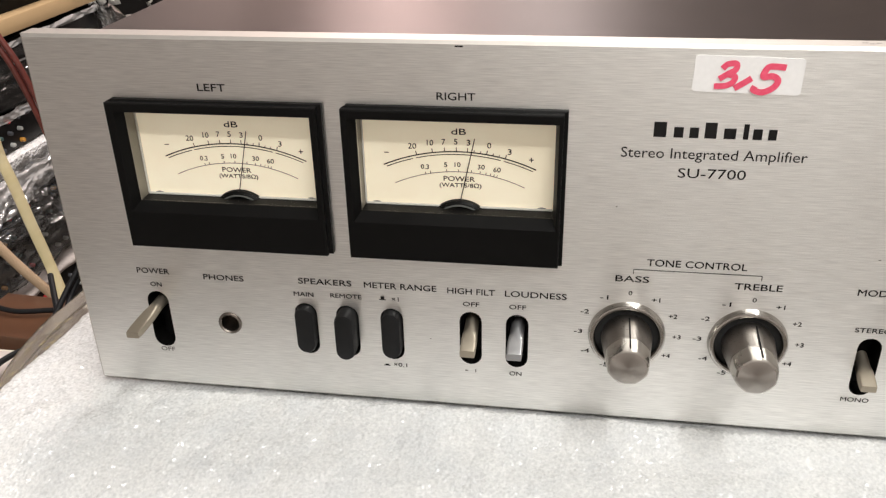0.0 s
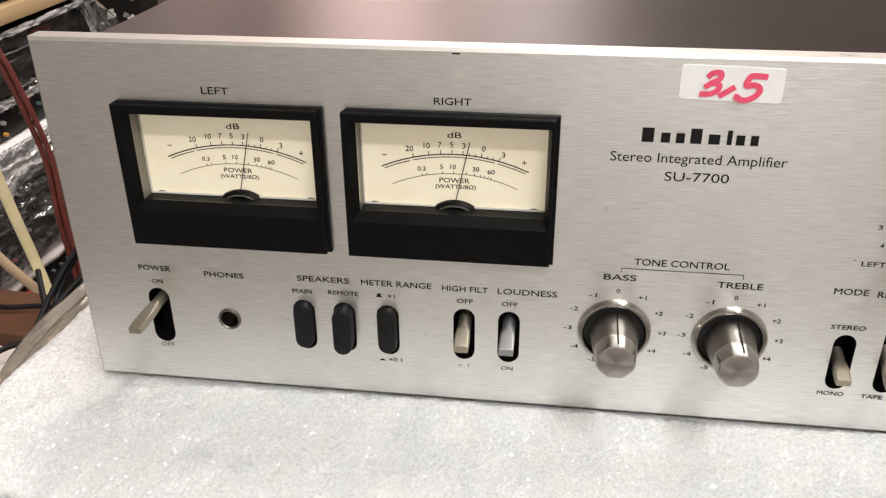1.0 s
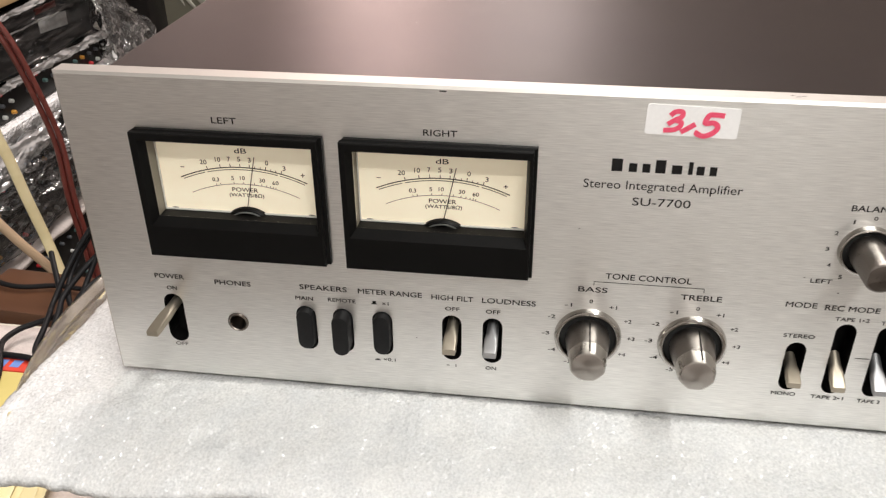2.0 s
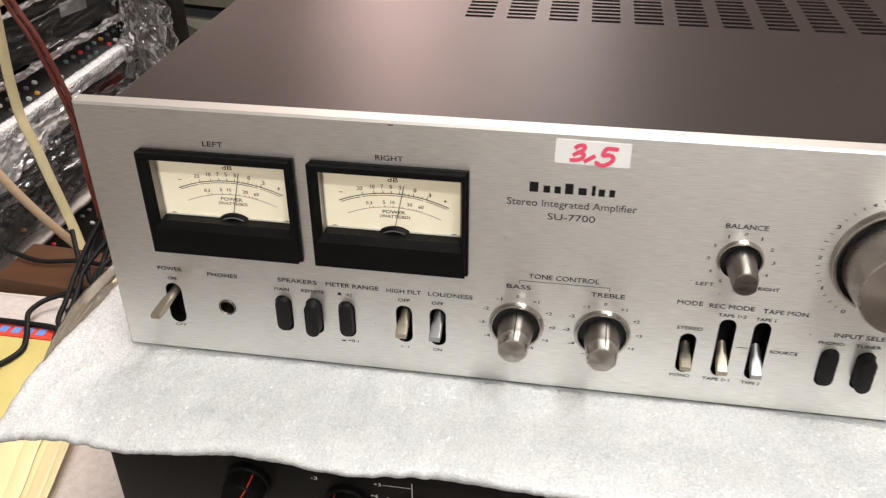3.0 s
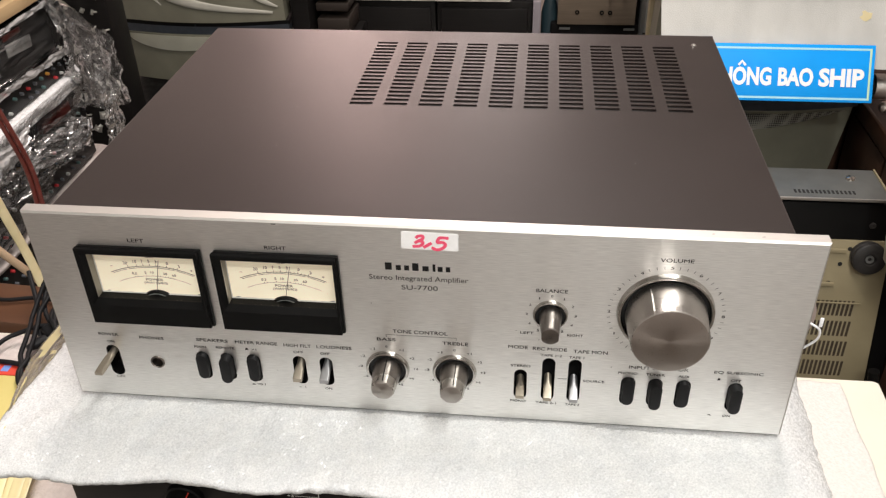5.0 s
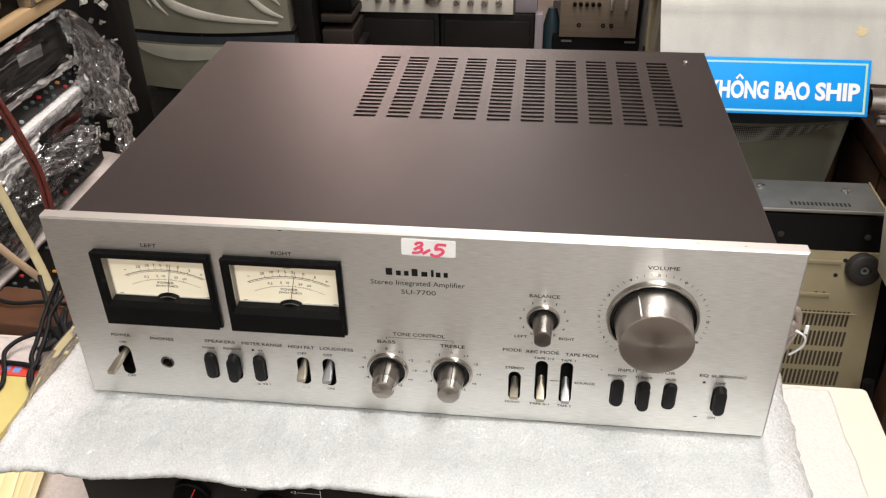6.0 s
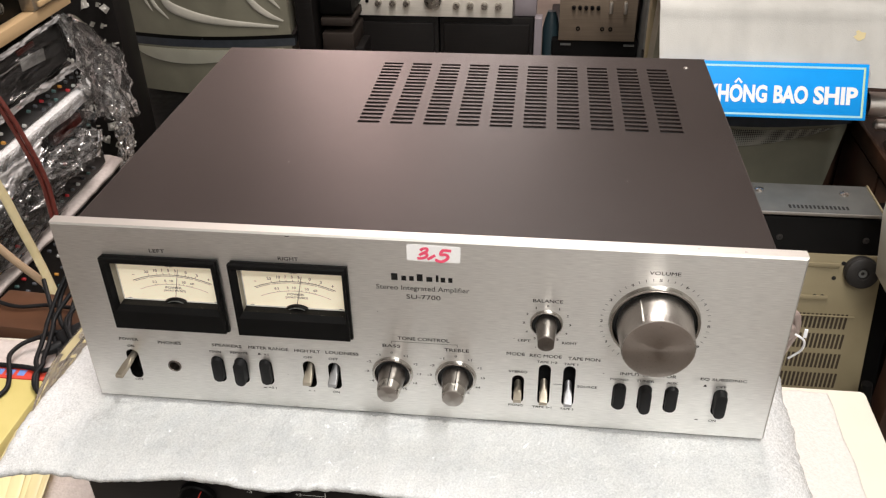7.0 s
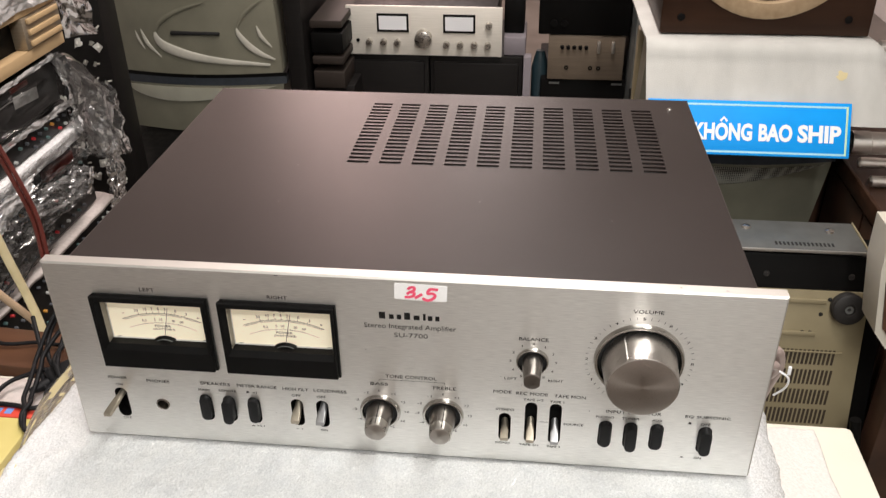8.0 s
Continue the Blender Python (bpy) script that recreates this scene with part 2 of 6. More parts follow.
BLUE_INK = material("blue_band_print", (0.16, 0.27, 0.62), 0.4)
RUBBER = material("dark_rubber_foot", (0.012, 0.011, 0.010), 0.6)
grain(RUBBER, 120, (0.009, 0.008, 0.0075), (0.016, 0.014, 0.0125))
CABLE = material("black_rubber_cable", (0.010, 0.010, 0.011), 0.38)
bsdf(CABLE).inputs["Specular IOR Level"].default_value = 0.16
grain(CABLE, 200, 0.42, 0.58, (1, 1, 1), 3.0, "Roughness")
RED_CABLE = material("dark_red_cable", (0.10, 0.018, 0.013), 0.35)
grain(RED_CABLE, 90, (0.085, 0.014, 0.010), (0.125, 0.025, 0.018))
WOVEN = material("woven_beige_cord", (0.48, 0.34, 0.22), 0.75)
bump(WOVEN, 900, 0.7, 0.001, (1, 1, 1), 2.0, "ShaderNodeTexVoronoi")
GREY_CABLE = material("grey_cable", (0.36, 0.33, 0.31), 0.4)
grain(GREY_CABLE, 90, (0.24, 0.185, 0.165), (0.34, 0.27, 0.245))
WALL = material("off_white_plaster_wall", (0.62, 0.60, 0.58), 0.8)
grain(WALL, 6, (0.58, 0.56, 0.54), (0.65, 0.635, 0.615))
bump(WALL, 200, 0.2, 0.001)
# darker than WALL so the unseen back wall reflects less in the cover
WALL_BACK = material("brown_grey_wall", (0.26, 0.235, 0.215), 0.8)
grain(WALL_BACK, 5, (0.23, 0.205, 0.19), (0.29, 0.265, 0.245))
bump(WALL_BACK, 200, 0.2, 0.001)
CEILING = material("white_ceiling", (0.75, 0.74, 0.725), 0.85)
grain(CEILING, 4, (0.72, 0.71, 0.695), (0.78, 0.77, 0.755))
FLOOR = material("worn_floor_tile", (0.15, 0.13, 0.115), 0.35)
grain(FLOOR, 7, (0.12, 0.105, 0.09), (0.18, 0.16, 0.14))
CONNECTOR = material("grey_white_connector", (0.36, 0.35, 0.31), 0.45)
grain(CONNECTOR, 60, (0.28, 0.27, 0.24), (0.42, 0.41, 0.37))
TAG_GREY = material("grey_paper_label", (0.20, 0.20, 0.195), 0.6)
grain(TAG_GREY, 60, (0.24, 0.24, 0.23), (0.36, 0.36, 0.35))
PAPER_TAG = material("white_plastic_tag", (0.62, 0.61, 0.57), 0.45)
grain(PAPER_TAG, 60, (0.56, 0.55, 0.51), (0.67, 0.66, 0.62))
TEAL = material("teal_plastic", (0.018, 0.036, 0.044), 0.4)
PALE_CASE = material("pale_lilac_plastic", (0.24, 0.215, 0.235), 0.45)
STAIN = material("yellow_stain", (0.60, 0.52, 0.30), 0.7)
WOOD_BOX = material("dark_brown_wood_veneer", (0.05, 0.023, 0.012), 0.45)
bsdf(WOOD_BOX).inputs["Specular IOR Level"].default_value = 0.2
grain(WOOD_BOX, 28, (0.022, 0.010, 0.0055), (0.046, 0.021, 0.0115), (0.08, 1, 1), 6.0)
DARK_CASE = material("dark_brown_grey_plastic", (0.032, 0.025, 0.021), 0.55)
bsdf(DARK_CASE).inputs["Specular IOR Level"].default_value = 0.2
# shell plastic, lightened for the overhead light that the ribs catch
LIT_RIB = material("lit_moulded_rib", (0.27, 0.265, 0.22), 0.36)
grain(LIT_RIB, 30, (0.46, 0.445, 0.385), (0.55, 0.53, 0.46))
CONE = material("dark_speaker_cone", (0.012, 0.011, 0.012), 0.6)
bsdf(CONE).inputs["Specular IOR Level"].default_value = 0.12
grain(CONE, 80, (0.011, 0.010, 0.011), (0.017, 0.016, 0.017))
TAN_RING = material("tan_speaker_basket", (0.42, 0.30, 0.18), 0.45)
grain(TAN_RING, 60, (0.36, 0.25, 0.145), (0.47, 0.345, 0.215))
KNOB_COLOURS = [material("knob_" + n, c, 0.4) for n, c in (
    ("white", (0.45, 0.46, 0.44)), ("amber", (0.55, 0.26, 0.04)), ("red", (0.45, 0.025, 0.03)), ("grey", (0.075, 0.08, 0.09)), ("teal", (0.07, 0.13, 0.125)))]


def clear(name, gloss, rough, tint=(1, 1, 1), haze=0.0, cloud=(0.85, 0.84, 0.83)):
    """A thin clear sheet: it lets light straight through, shines at its folds and may scatter a little."""
    m = bpy.data.materials.new(name)
    m.use_nodes = True
    t = m.node_tree
    t.nodes.remove(t.nodes["Principled BSDF"])
    a, g, d = t.nodes.new("ShaderNodeBsdfTransparent"), t.nodes.new("ShaderNodeBsdfGlossy"), t.nodes.new("ShaderNodeBsdfDiffuse")
    a.inputs["Color"].default_value = (*tint, 1)
    d.inputs["Color"].default_value = (*cloud, 1)
    g.inputs["Roughness"].default_value = rough
    soft = t.nodes.new("ShaderNodeMixShader")
    soft.inputs[0].default_value = haze
    wire(m, a, 0, soft, 1), wire(m, d, 0, soft, 2)
    f = t.nodes.new("ShaderNodeLayerWeight")
    f.inputs["Blend"].default_value = gloss
    mix = t.nodes.new("ShaderNodeMixShader")
    wire(m, f, 0, mix, 0), wire(m, soft, 0, mix, 1), wire(m, g, 0, mix, 2)
    wire(m, mix, 0, t.nodes["Material Output"], "Surface")
    return m


GLASS = clear("meter_window", 0.06, 0.03)
# haze whitens these wraps, partly for shine that the lamps don't give them
FILM = clear("crumpled_clear_film", 0.50, 0.15, (0.985, 0.985, 0.985), 0.035)
TIGHT_FILM = clear("tight_clear_film", 0.32, 0.13, (0.99, 0.99, 0.99), 0.015)
HAZY_FILM = clear("cloudy_crumpled_film", 0.70, 0.19, (0.97, 0.97, 0.97), 0.16, (0.95, 0.94, 0.935))
FOLD_FILM = clear("folded_clear_film", 0.82, 0.22, (0.96, 0.96, 0.96), 0.50, (0.96, 0.95, 0.945))
YELLOW_FILM = clear("yellowed_clear_film", 0.22, 0.25, (0.95, 0.89, 0.62), 0.74, (0.88, 0.78, 0.46))

# ---- building helpers ----
FRAME = {}
PLACE = Vector((0, 0, 0))  # where the section that is being built is set out


def set_out(dx, dy, dz):
    PLACE[:] = (dx, dy, dz)


def settle(me):
    """Moves a mesh to its section's place; what stands on the floor keeps standing on it."""
    for v in me.vertices:
        v.co.x += PLACE.x
        v.co.y += PLACE.y
        if v.co.z > -0.94:
            v.co.z += PLACE.z
    return me


def thing(name, label, category, at=(0, 0, 0), group="", kind=""):
    ob = tagged(new(name), label, category, group, kind)
    at = Vector(at) + PLACE
    ob.location = at
    FRAME[ob] = Matrix.Translation(at)
    return ob


def mesh_of(name, bm, smooth=38):
    me = bpy.data.meshes.new(name)
    bm.to_mesh(me)
    bm.free()
    if smooth:
        me.shade_smooth()
        me.set_sharp_from_angle(angle=radians(smooth))
    return me


def part(name, bm, mat, parent, label="", smooth=38):
    """Links a bmesh, in world metres, as one mesh object under a thing or a part."""
    me = bm if isinstance(bm, bpy.types.Mesh) else mesh_of(name, bm, smooth)
    if not me.materials:
        me.materials.append(mat)
    settle(me)
    ob = new(name, me)
    if parent is not None:
        ob.parent = parent
        ob.matrix_parent_inverse = FRAME.get(parent, Matrix.Identity(4)).inverted()
    return tagged(ob, label)


def solo(name, bm, mat, label, category, group="", kind="", smooth=38):
    return tagged(part(name, bm, mat, None, "", smooth), label, category, group, kind)


def box(x0, x1, y0, y1, z0, z1, bevel=0.0, seg=2, bm=None):
    bm = bm or bmesh.new()
    made = bmesh.ops.create_cube(bm, size=1)["verts"]
    for v in made:
        v.co = Vector(((x0 + x1) / 2 + v.co.x * (x1 - x0), (y0 + y1) / 2 + v.co.y * (y1 - y0), (z0 + z1) / 2 + v.co.z * (z1 - z0)))
    if bevel:
        edges = {e for v in made for e in v.link_edges}
        bmesh.ops.bevel(bm, geom=list(edges), offset=bevel, segments=seg, affect="EDGES", profile=0.5)
    return bm


def lathe(profile, at, axis="y", n=48, bm=None):
    """A turned solid from (radius, along) pairs; along runs towards -y for axis y, up for z, and +x for x."""
    bm = bm or bmesh.new()
    rings = []
    for r, a in profile:
        ring = []
        for i in range(n if r > 1e-6 else 1):
            c, s = r * math.cos(2 * math.pi * i / n), r * math.sin(2 * math.pi * i / n)
            p = {"y": (c, -a, s), "z": (c, s, a), "x": (a, c, s)}[axis]
            ring.append(bm.verts.new(Vector(at) + Vector(p)))
        rings.append(ring)
    for a, b in zip(rings, rings[1:]):
        if len(a) == 1 and len(b) == 1:
            continue
        for i in range(n):
            j = (i + 1) % n
            if len(a) == 1:
                bm.faces.new((a[0], b[j], b[i]))
            elif len(b) == 1:
                bm.faces.new((a[i], a[j], b[0]))
            else:
                bm.faces.new((a[i], a[j], b[j], b[i]))
    bmesh.ops.recalc_face_normals(bm, faces=bm.faces)
    return bm


def prism(outline, y0, y1, bevel=0.0, bm=None):
    """An outline of (x, z) pairs drawn out from y0 (back) to y1 (front)."""
    bm = bm or bmesh.new()
    front = [bm.verts.new((x, y1, z)) for x, z in outline]
    back = [bm.verts.new((x, y0, z)) for x, z in outline]
    n = len(outline)
    face = bm.faces.new(front)
    bm.faces.new(back[::-1])
    for i in range(n):
        bm.faces.new((front[i], back[i], back[(i + 1) % n], front[(i + 1) % n]))
    bmesh.ops.recalc_face_normals(bm, faces=bm.faces)
    if bevel:
        bmesh.ops.bevel(bm, geom=list(face.edges), offset=bevel, segments=2, affect="EDGES", profile=0.5)
    return bm


def stadium(cx, cz, w, h, n=8):
    """The outline of an upright slot with round ends."""
    r = w / 2
    pts = [(cx + r * math.cos(math.pi * i / n), cz + h / 2 - r + r * math.sin(math.pi * i / n)) for i in range(n + 1)]
    return pts + [(cx - r * math.cos(math.pi * i / n), cz - h / 2 + r - r * math.sin(math.pi * i / n)) for i in range(n + 1)]


def disc(cx, cz, r, n=40):
    return [(cx + r * math.cos(2 * math.pi * i / n), cz + r * math.sin(2 * math.pi * i / n)) for i in range(n)]


def tube(points, radius, n=10, steps=8, flat=1.0, bm=None, taper=None):
    """A round (or flattened) cord along a smooth line through the points."""
    bm = bm or bmesh.new()
    pts = [Vector(p) for p in points]
    ext = [2 * pts[0] - pts[1], *pts, 2 * pts[-1] - pts[-2]]
    line = []
    for a, b, c, d in zip(ext, ext[1:], ext[2:], ext[3:]):
        for k in range(steps):
            t = k / steps
            line.append(0.5 * ((2 * b) + (c - a) * t + (2 * a - 5 * b + 4 * c - d) * t * t + (3 * b - a - 3 * c + d) * t ** 3))
    line.append(pts[-1])
    side = None
    rings = []
    for i, p in enumerate(line):
        way = (line[min(i + 1, len(line) - 1)] - line[max(i - 1, 0)]).normalized()
        if side is None:
            side = way.cross(Vector((0, 0, 1)) if abs(way.z) < 0.9 else Vector((1, 0, 0))).normalized()
        side = (side - way * side.dot(way)).normalized()
        up = way.cross(side)
        r = radius * (taper(i / (len(line) - 1)) if taper else 1)
        rings.append([bm.verts.new(p + side * (r * math.cos(2 * math.pi * k / n)) + up * (r * flat * math.sin(2 * math.pi * k / n))) for k in range(n)])
    for a, b in zip(rings, rings[1:]):
        for k in range(n):
            bm.faces.new((a[k], a[(k + 1) % n], b[(k + 1) % n], b[k]))
    bm.faces.new(rings[0][::-1]), bm.faces.new(rings[-1])
    bmesh.ops.recalc_face_normals(bm, faces=bm.faces)
    return bm


def glyphs(text, w=None, h=None, bold=0.0):
    """The outline of a text in Blender's own font as a flat mesh, centred, of the given width and height."""
    cu = bpy.data.curves.new("type", "FONT")
    cu.body, cu.size, cu.offset, cu.resolution_u = text, 1.0, bold, 3
    ob = bpy.data.objects.new("type", cu)
    me = bpy.data.meshes.new_from_object(ob)
    bpy.data.objects.remove(ob), bpy.data.curves.remove(cu)
    co = np.array([v.co[:] for v in me.vertices])
    lo, hi = co.min(0), co.max(0)
    size = hi - lo
    sy = h / size[1] if h else w / size[0]
    sx = w / size[0] if w else sy
    bm = bmesh.new()
    bm.from_mesh(me)
    bpy.data.meshes.remove(me)
    for v in bm.verts:
        v.co = Vector(((v.co.x - (lo[0] + hi[0]) / 2) * sx, (v.co.y - (lo[1] + hi[1]) / 2) * sy, 0))
    return bm


def upright(bm, x, y, z, turn=0.0):
    """Sets a flat mesh up on a wall that faces -y."""
    bm.transform(Matrix.Translation((x, y, z)) @ Matrix.Rotation(turn, 4, "Y") @ Matrix.Rotation(radians(90), 4, "X"))
    return bm


def lettering(text, x, z, w, h, parent, mat=INK, y=-0.00012, turn=0.0, name="lettering"):
    bm = upright(glyphs(text, w, h), x, y, z, turn)
    if h < 0.0031 and h > 0.0005:  # a second, slightly shifted strike for the weight of the print
        again = bm.copy()
        again.transform(Matrix.Translation((0.00007, -0.00001, 0.00007)))
        both = mesh_of("again", again, 0)
        bm.from_mesh(both)
        bpy.data.meshes.remove(both)
    return part(name, bm, mat, parent, smooth=0)


def strip(x0, x1, z0, z1, y, bm=None):
    bm = bm or bmesh.new()
    bm.faces.new([bm.verts.new(p) for p in ((x0, y, z0), (x1, y, z0), (x1, y, z1), (x0, y, z1))])
    return bm


def line_on(points, width, y, bm=None):
    """A thin printed line through (x, z) pairs on a wall that faces -y."""
    bm = bm or bmesh.new()
    rows = []
    for i, (x, z) in enumerate(points):
        a, b = points[max(i - 1, 0)], points[min(i + 1, len(points) - 1)]
        d = Vector((b[0] - a[0], b[1] - a[1])).normalized() * width / 2
        rows.append((bm.verts.new((x + d.y, y, z - d.x)), bm.verts.new((x - d.y, y, z + d.x))))
    for a, b in zip(rows, rows[1:]):
        bm.faces.new((a[0], b[0], b[1], a[1]))
    return bm


def arc(cx, cz, r, a0, a1, n=40):
    return [(cx + r * math.sin(radians(a0 + (a1 - a0) * i / n)), cz + r * math.cos(radians(a0 + (a1 - a0) * i / n))) for i in range(n + 1)]


# ---- the room ----
solo("floor", box(-1.9, 2.3, -2.1, 4.9, -1.0, -0.95), FLOOR, "worn brown-grey floor of the shop", "floor", kind="structure")
solo("ceiling", box(-1.9, 2.3, -2.1, 4.9, 1.75, 1.80), CEILING, "plain white shop ceiling", "ceiling", kind="structure")
solo("wall_back", box(-1.9, 2.3, 4.8, 4.9, -0.95, 1.75), WALL_BACK, "unseen back wall, darkened to dim its reflection in the cover", "wall", kind="structure")
solo("wall_front", box(-1.9, 2.3, -2.1, -2.0, -0.95, 1.75), WALL, "off-white plaster wall", "wall", kind="structure")
solo("wall_left", box(-1.9, -1.8, -2.0, 4.8, -0.95, 1.75), WALL, "off-white plaster wall", "wall", kind="structure")
solo("wall_right", box(2.2, 2.3, -2.0, 4.8, -0.95, 1.75), WALL, "off-white plaster wall", "wall", kind="structure")
# ---- table ----
table = thing("table", "cream laminate table under the stacked amplifiers", "table", (0.1, -0.1, -0.95))
part("tabletop", box(-0.46, 0.637, -0.06, 0.275, -0.222, -0.19, 0.006), TABLE, table)
for lx in (-0.42, 0.59):
    for ly in (-0.03, 0.22):
        part("leg", box(lx - 0.02, lx + 0.02, ly - 0.02, ly + 0.02, -0.95, -0.222, 0.003), STEEL, table)

# ---- silver amplifier ----
amp = thing("amplifier", "silver brushed aluminium stereo amplifier with a brown-grey steel cover", "amplifier", (0.225, 0.15, -0.004))
W, H, T = 0.45, 0.141, 0.0085
SLOTS = []


def slot(x, z, w, h):
    SLOTS.append(stadium(x, z, w, h))


slot(0.0315, 0.0306, 0.0086, 0.0250)
for bx in (0.0905, 0.1065, 0.1235):
    slot(bx, 0.0307, 0.0086, 0.0224)
for bx in (0.355, 0.371, 0.3875, 0.4175):
    slot(bx, 0.0297, 0.0086, 0.0224)
for bx in (0.153, 0.170):
    slot(bx, 0.0312, 0.0082, 0.0228)
slot(0.2905, 0.0302, 0.0078, 0.0236)
slot(0.3072, 0.0352, 0.0078, 0.0340)
slot(0.3228, 0.0352, 0.0078, 0.0340)
SLOTS.append(disc(0.0597, 0.0309, 0.0036, 28))
for mx in (0.0665, 0.1483):
    SLOTS.append([(mx - 0.034, 0.080), (mx + 0.034, 0.080), (mx + 0.034, 0.117), (mx - 0.034, 0.117)])


def front_panel():
    """A thick plate with a chamfered rim and real openings."""
    bm = bmesh.new()
    c = 0.0011

    def loop(pts, y):
        vs = [bm.verts.new((x, y, z)) for x, z in pts]
        return vs, [bm.edges.new((vs[i], vs[(i + 1) % len(vs)])) for i in range(len(vs))]

    outer = lambda k: [(k, k), (W - k, k), (W - k, H - k), (k, H - k)]
    sheets = []
    for y, k in ((0.0, c), (T, 0.0)):
        rim, edges = loop(outer(k), y)
        holes = []
        for s in SLOTS:
            vs, es = loop(s, y)
            holes.append(vs)
            edges += es
        made = bmesh.ops.triangle_fill(bm, use_beauty=True, use_dissolve=False, edges=edges)["geom"]
        for fc in made:
            if isinstance(fc, bmesh.types.BMFace):
                fc.material_index = 0 if y == 0.0 else 1
                if (fc.normal.y > 0) == (y == 0.0):
                    fc.normal_flip()
        sheets.append((rim, holes))
    (r0, h0), (r1, h1) = sheets
    mid = [bm.verts.new((x, c, z)) for x, z in outer(0.0)]
    for i in range(4):
        j = (i + 1) % 4
        for a, b in ((r0, mid), (mid, r1)):
            bm.faces.new((a[j], a[i], b[i], b[j])).material_index = 1
    for a, b in zip(h0, h1):
        for i in range(len(a)):
            j = (i + 1) % len(a)
            bm.faces.new((a[i], a[j], b[j], b[i])).material_index = 2
    return bm


me = mesh_of("front_panel", front_panel(), 0)
for m in (ALU, EDGE, BLACK):
    me.materials.append(m)
part("front_panel", me, ALU, amp, "brushed aluminium front panel with a chamfered rim")
part("side_screw", lathe([(0, -0.004), (0.0028, -0.0035), (0.0034, -0.001), (0.0034, 0.001), (0, 0.001)], (0.0075, 0.078, 0.118), "x", 14), CHROME, amp)
part("chassis", box(0.024, 0.426, 0.026, 0.315, 0.006, 0.112, 0.001), DARK, amp)
part("front_backing", box(0.02, 0.43, 0.0165, 0.0255, 0.008, 0.128), DARK, amp)
for fx in (0.05, 0.40):
    for fy in (0.05, 0.27):
        part("foot", lathe([(0, -0.006), (0.015, -0.006), (0.017, 0.004), (0.017, 0.0075), (0, 0.0075)], (fx, fy, 0), "z", 28), BLACK, amp)

VX0, VP, VW, VY0, VQ, VH = 0.1578, 0.02524, 0.0170, 0.1720, 0.00716, 0.0041


def top_cover():
    """A folded sheet with ten columns of eighteen vent slots cut through it."""
    bm = bmesh.new()
    zt, th = 0.1345, 0.0012
    xs = sorted({0.0093, 0.4357, *[VX0 + i * VP for i in range(10)], *[VX0 + i * VP + VW for i in range(10)]})
    ys = sorted({0.0090, 0.3250, *[VY0 + j * VQ for j in range(18)], *[VY0 + j * VQ + VH for j in range(18)]})
    open_x = {round(VX0 + i * VP, 6) for i in range(10)}
    open_y = {round(VY0 + j * VQ, 6) for j in range(18)}
    cut = lambda i, j: round(xs[i], 6) in open_x and round(ys[j], 6) in open_y
    for z, flip in ((zt, False), (zt - th, True)):
        g = [[bm.verts.new((x, y, z)) for y in ys] for x in xs]
        for i in range(len(xs) - 1):
            for j in range(len(ys) - 1):
                q = [g[i][j], g[i + 1][j], g[i + 1][j + 1], g[i][j + 1]]
                if not cut(i, j):
                    bm.faces.new(q[::-1] if flip else q)
    for i in range(len(xs) - 1):
        for j in range(len(ys) - 1):
            if cut(i, j):
                a, b, c, d = xs[i], xs[i + 1], ys[j], ys[j + 1]
                for p, q in (((a, c), (b, c)), ((b, c), (b, d)), ((b, d), (a, d)), ((a, d), (a, c))):
                    bm.faces.new([bm.verts.new((*p, zt)), bm.verts.new((*q, zt)), bm.verts.new((*q, zt - th)), bm.verts.new((*p, zt - th))])
    # rounded folds down the two sides and the back
    r = 0.0018
    for side in (-1, 1):
        x = 0.0093 if side < 0 else 0.4357
        ring = [(x + side * r * math.sin(a), zt - r + r * math.cos(a)) for a in [math.pi / 2 * k / 5 for k in range(6)]] + [(x + side * r, 0.008)]
        rows = [[bm.verts.new((px, y, pz)) for px, pz in ring] for y in (0.0090, 0.3250)]
        for k in range(len(ring) - 1):
            q = [rows[0][k], rows[0][k + 1], rows[1][k + 1], rows[1][k]]
            bm.faces.new(q if side < 0 else q[::-1])
    rows = [[bm.verts.new((x, 0.3250 + dy, z)) for dy, z in ((0, zt), (0.0008, zt - 0.0006), (0.001, 0.008))] for x in (0.0075, 0.4375)]
    for k in range(2):
        bm.faces.new((rows[0][k], rows[0][k + 1], rows[1][k + 1], rows[1][k]))
    return bm


part("top_cover", top_cover(), COVER, amp, "brown-grey painted steel cover with vent slots", 50)
for sx, sy in ((0.4185, 0.302),):
    part("screw", lathe([(0, 0.1358), (0.0014, 0.1357), (0.0022, 0.1349), (0.0022, 0.134), (0, 0.134)], (sx, sy, 0), "z", 14), KNOB_SIDE, amp)


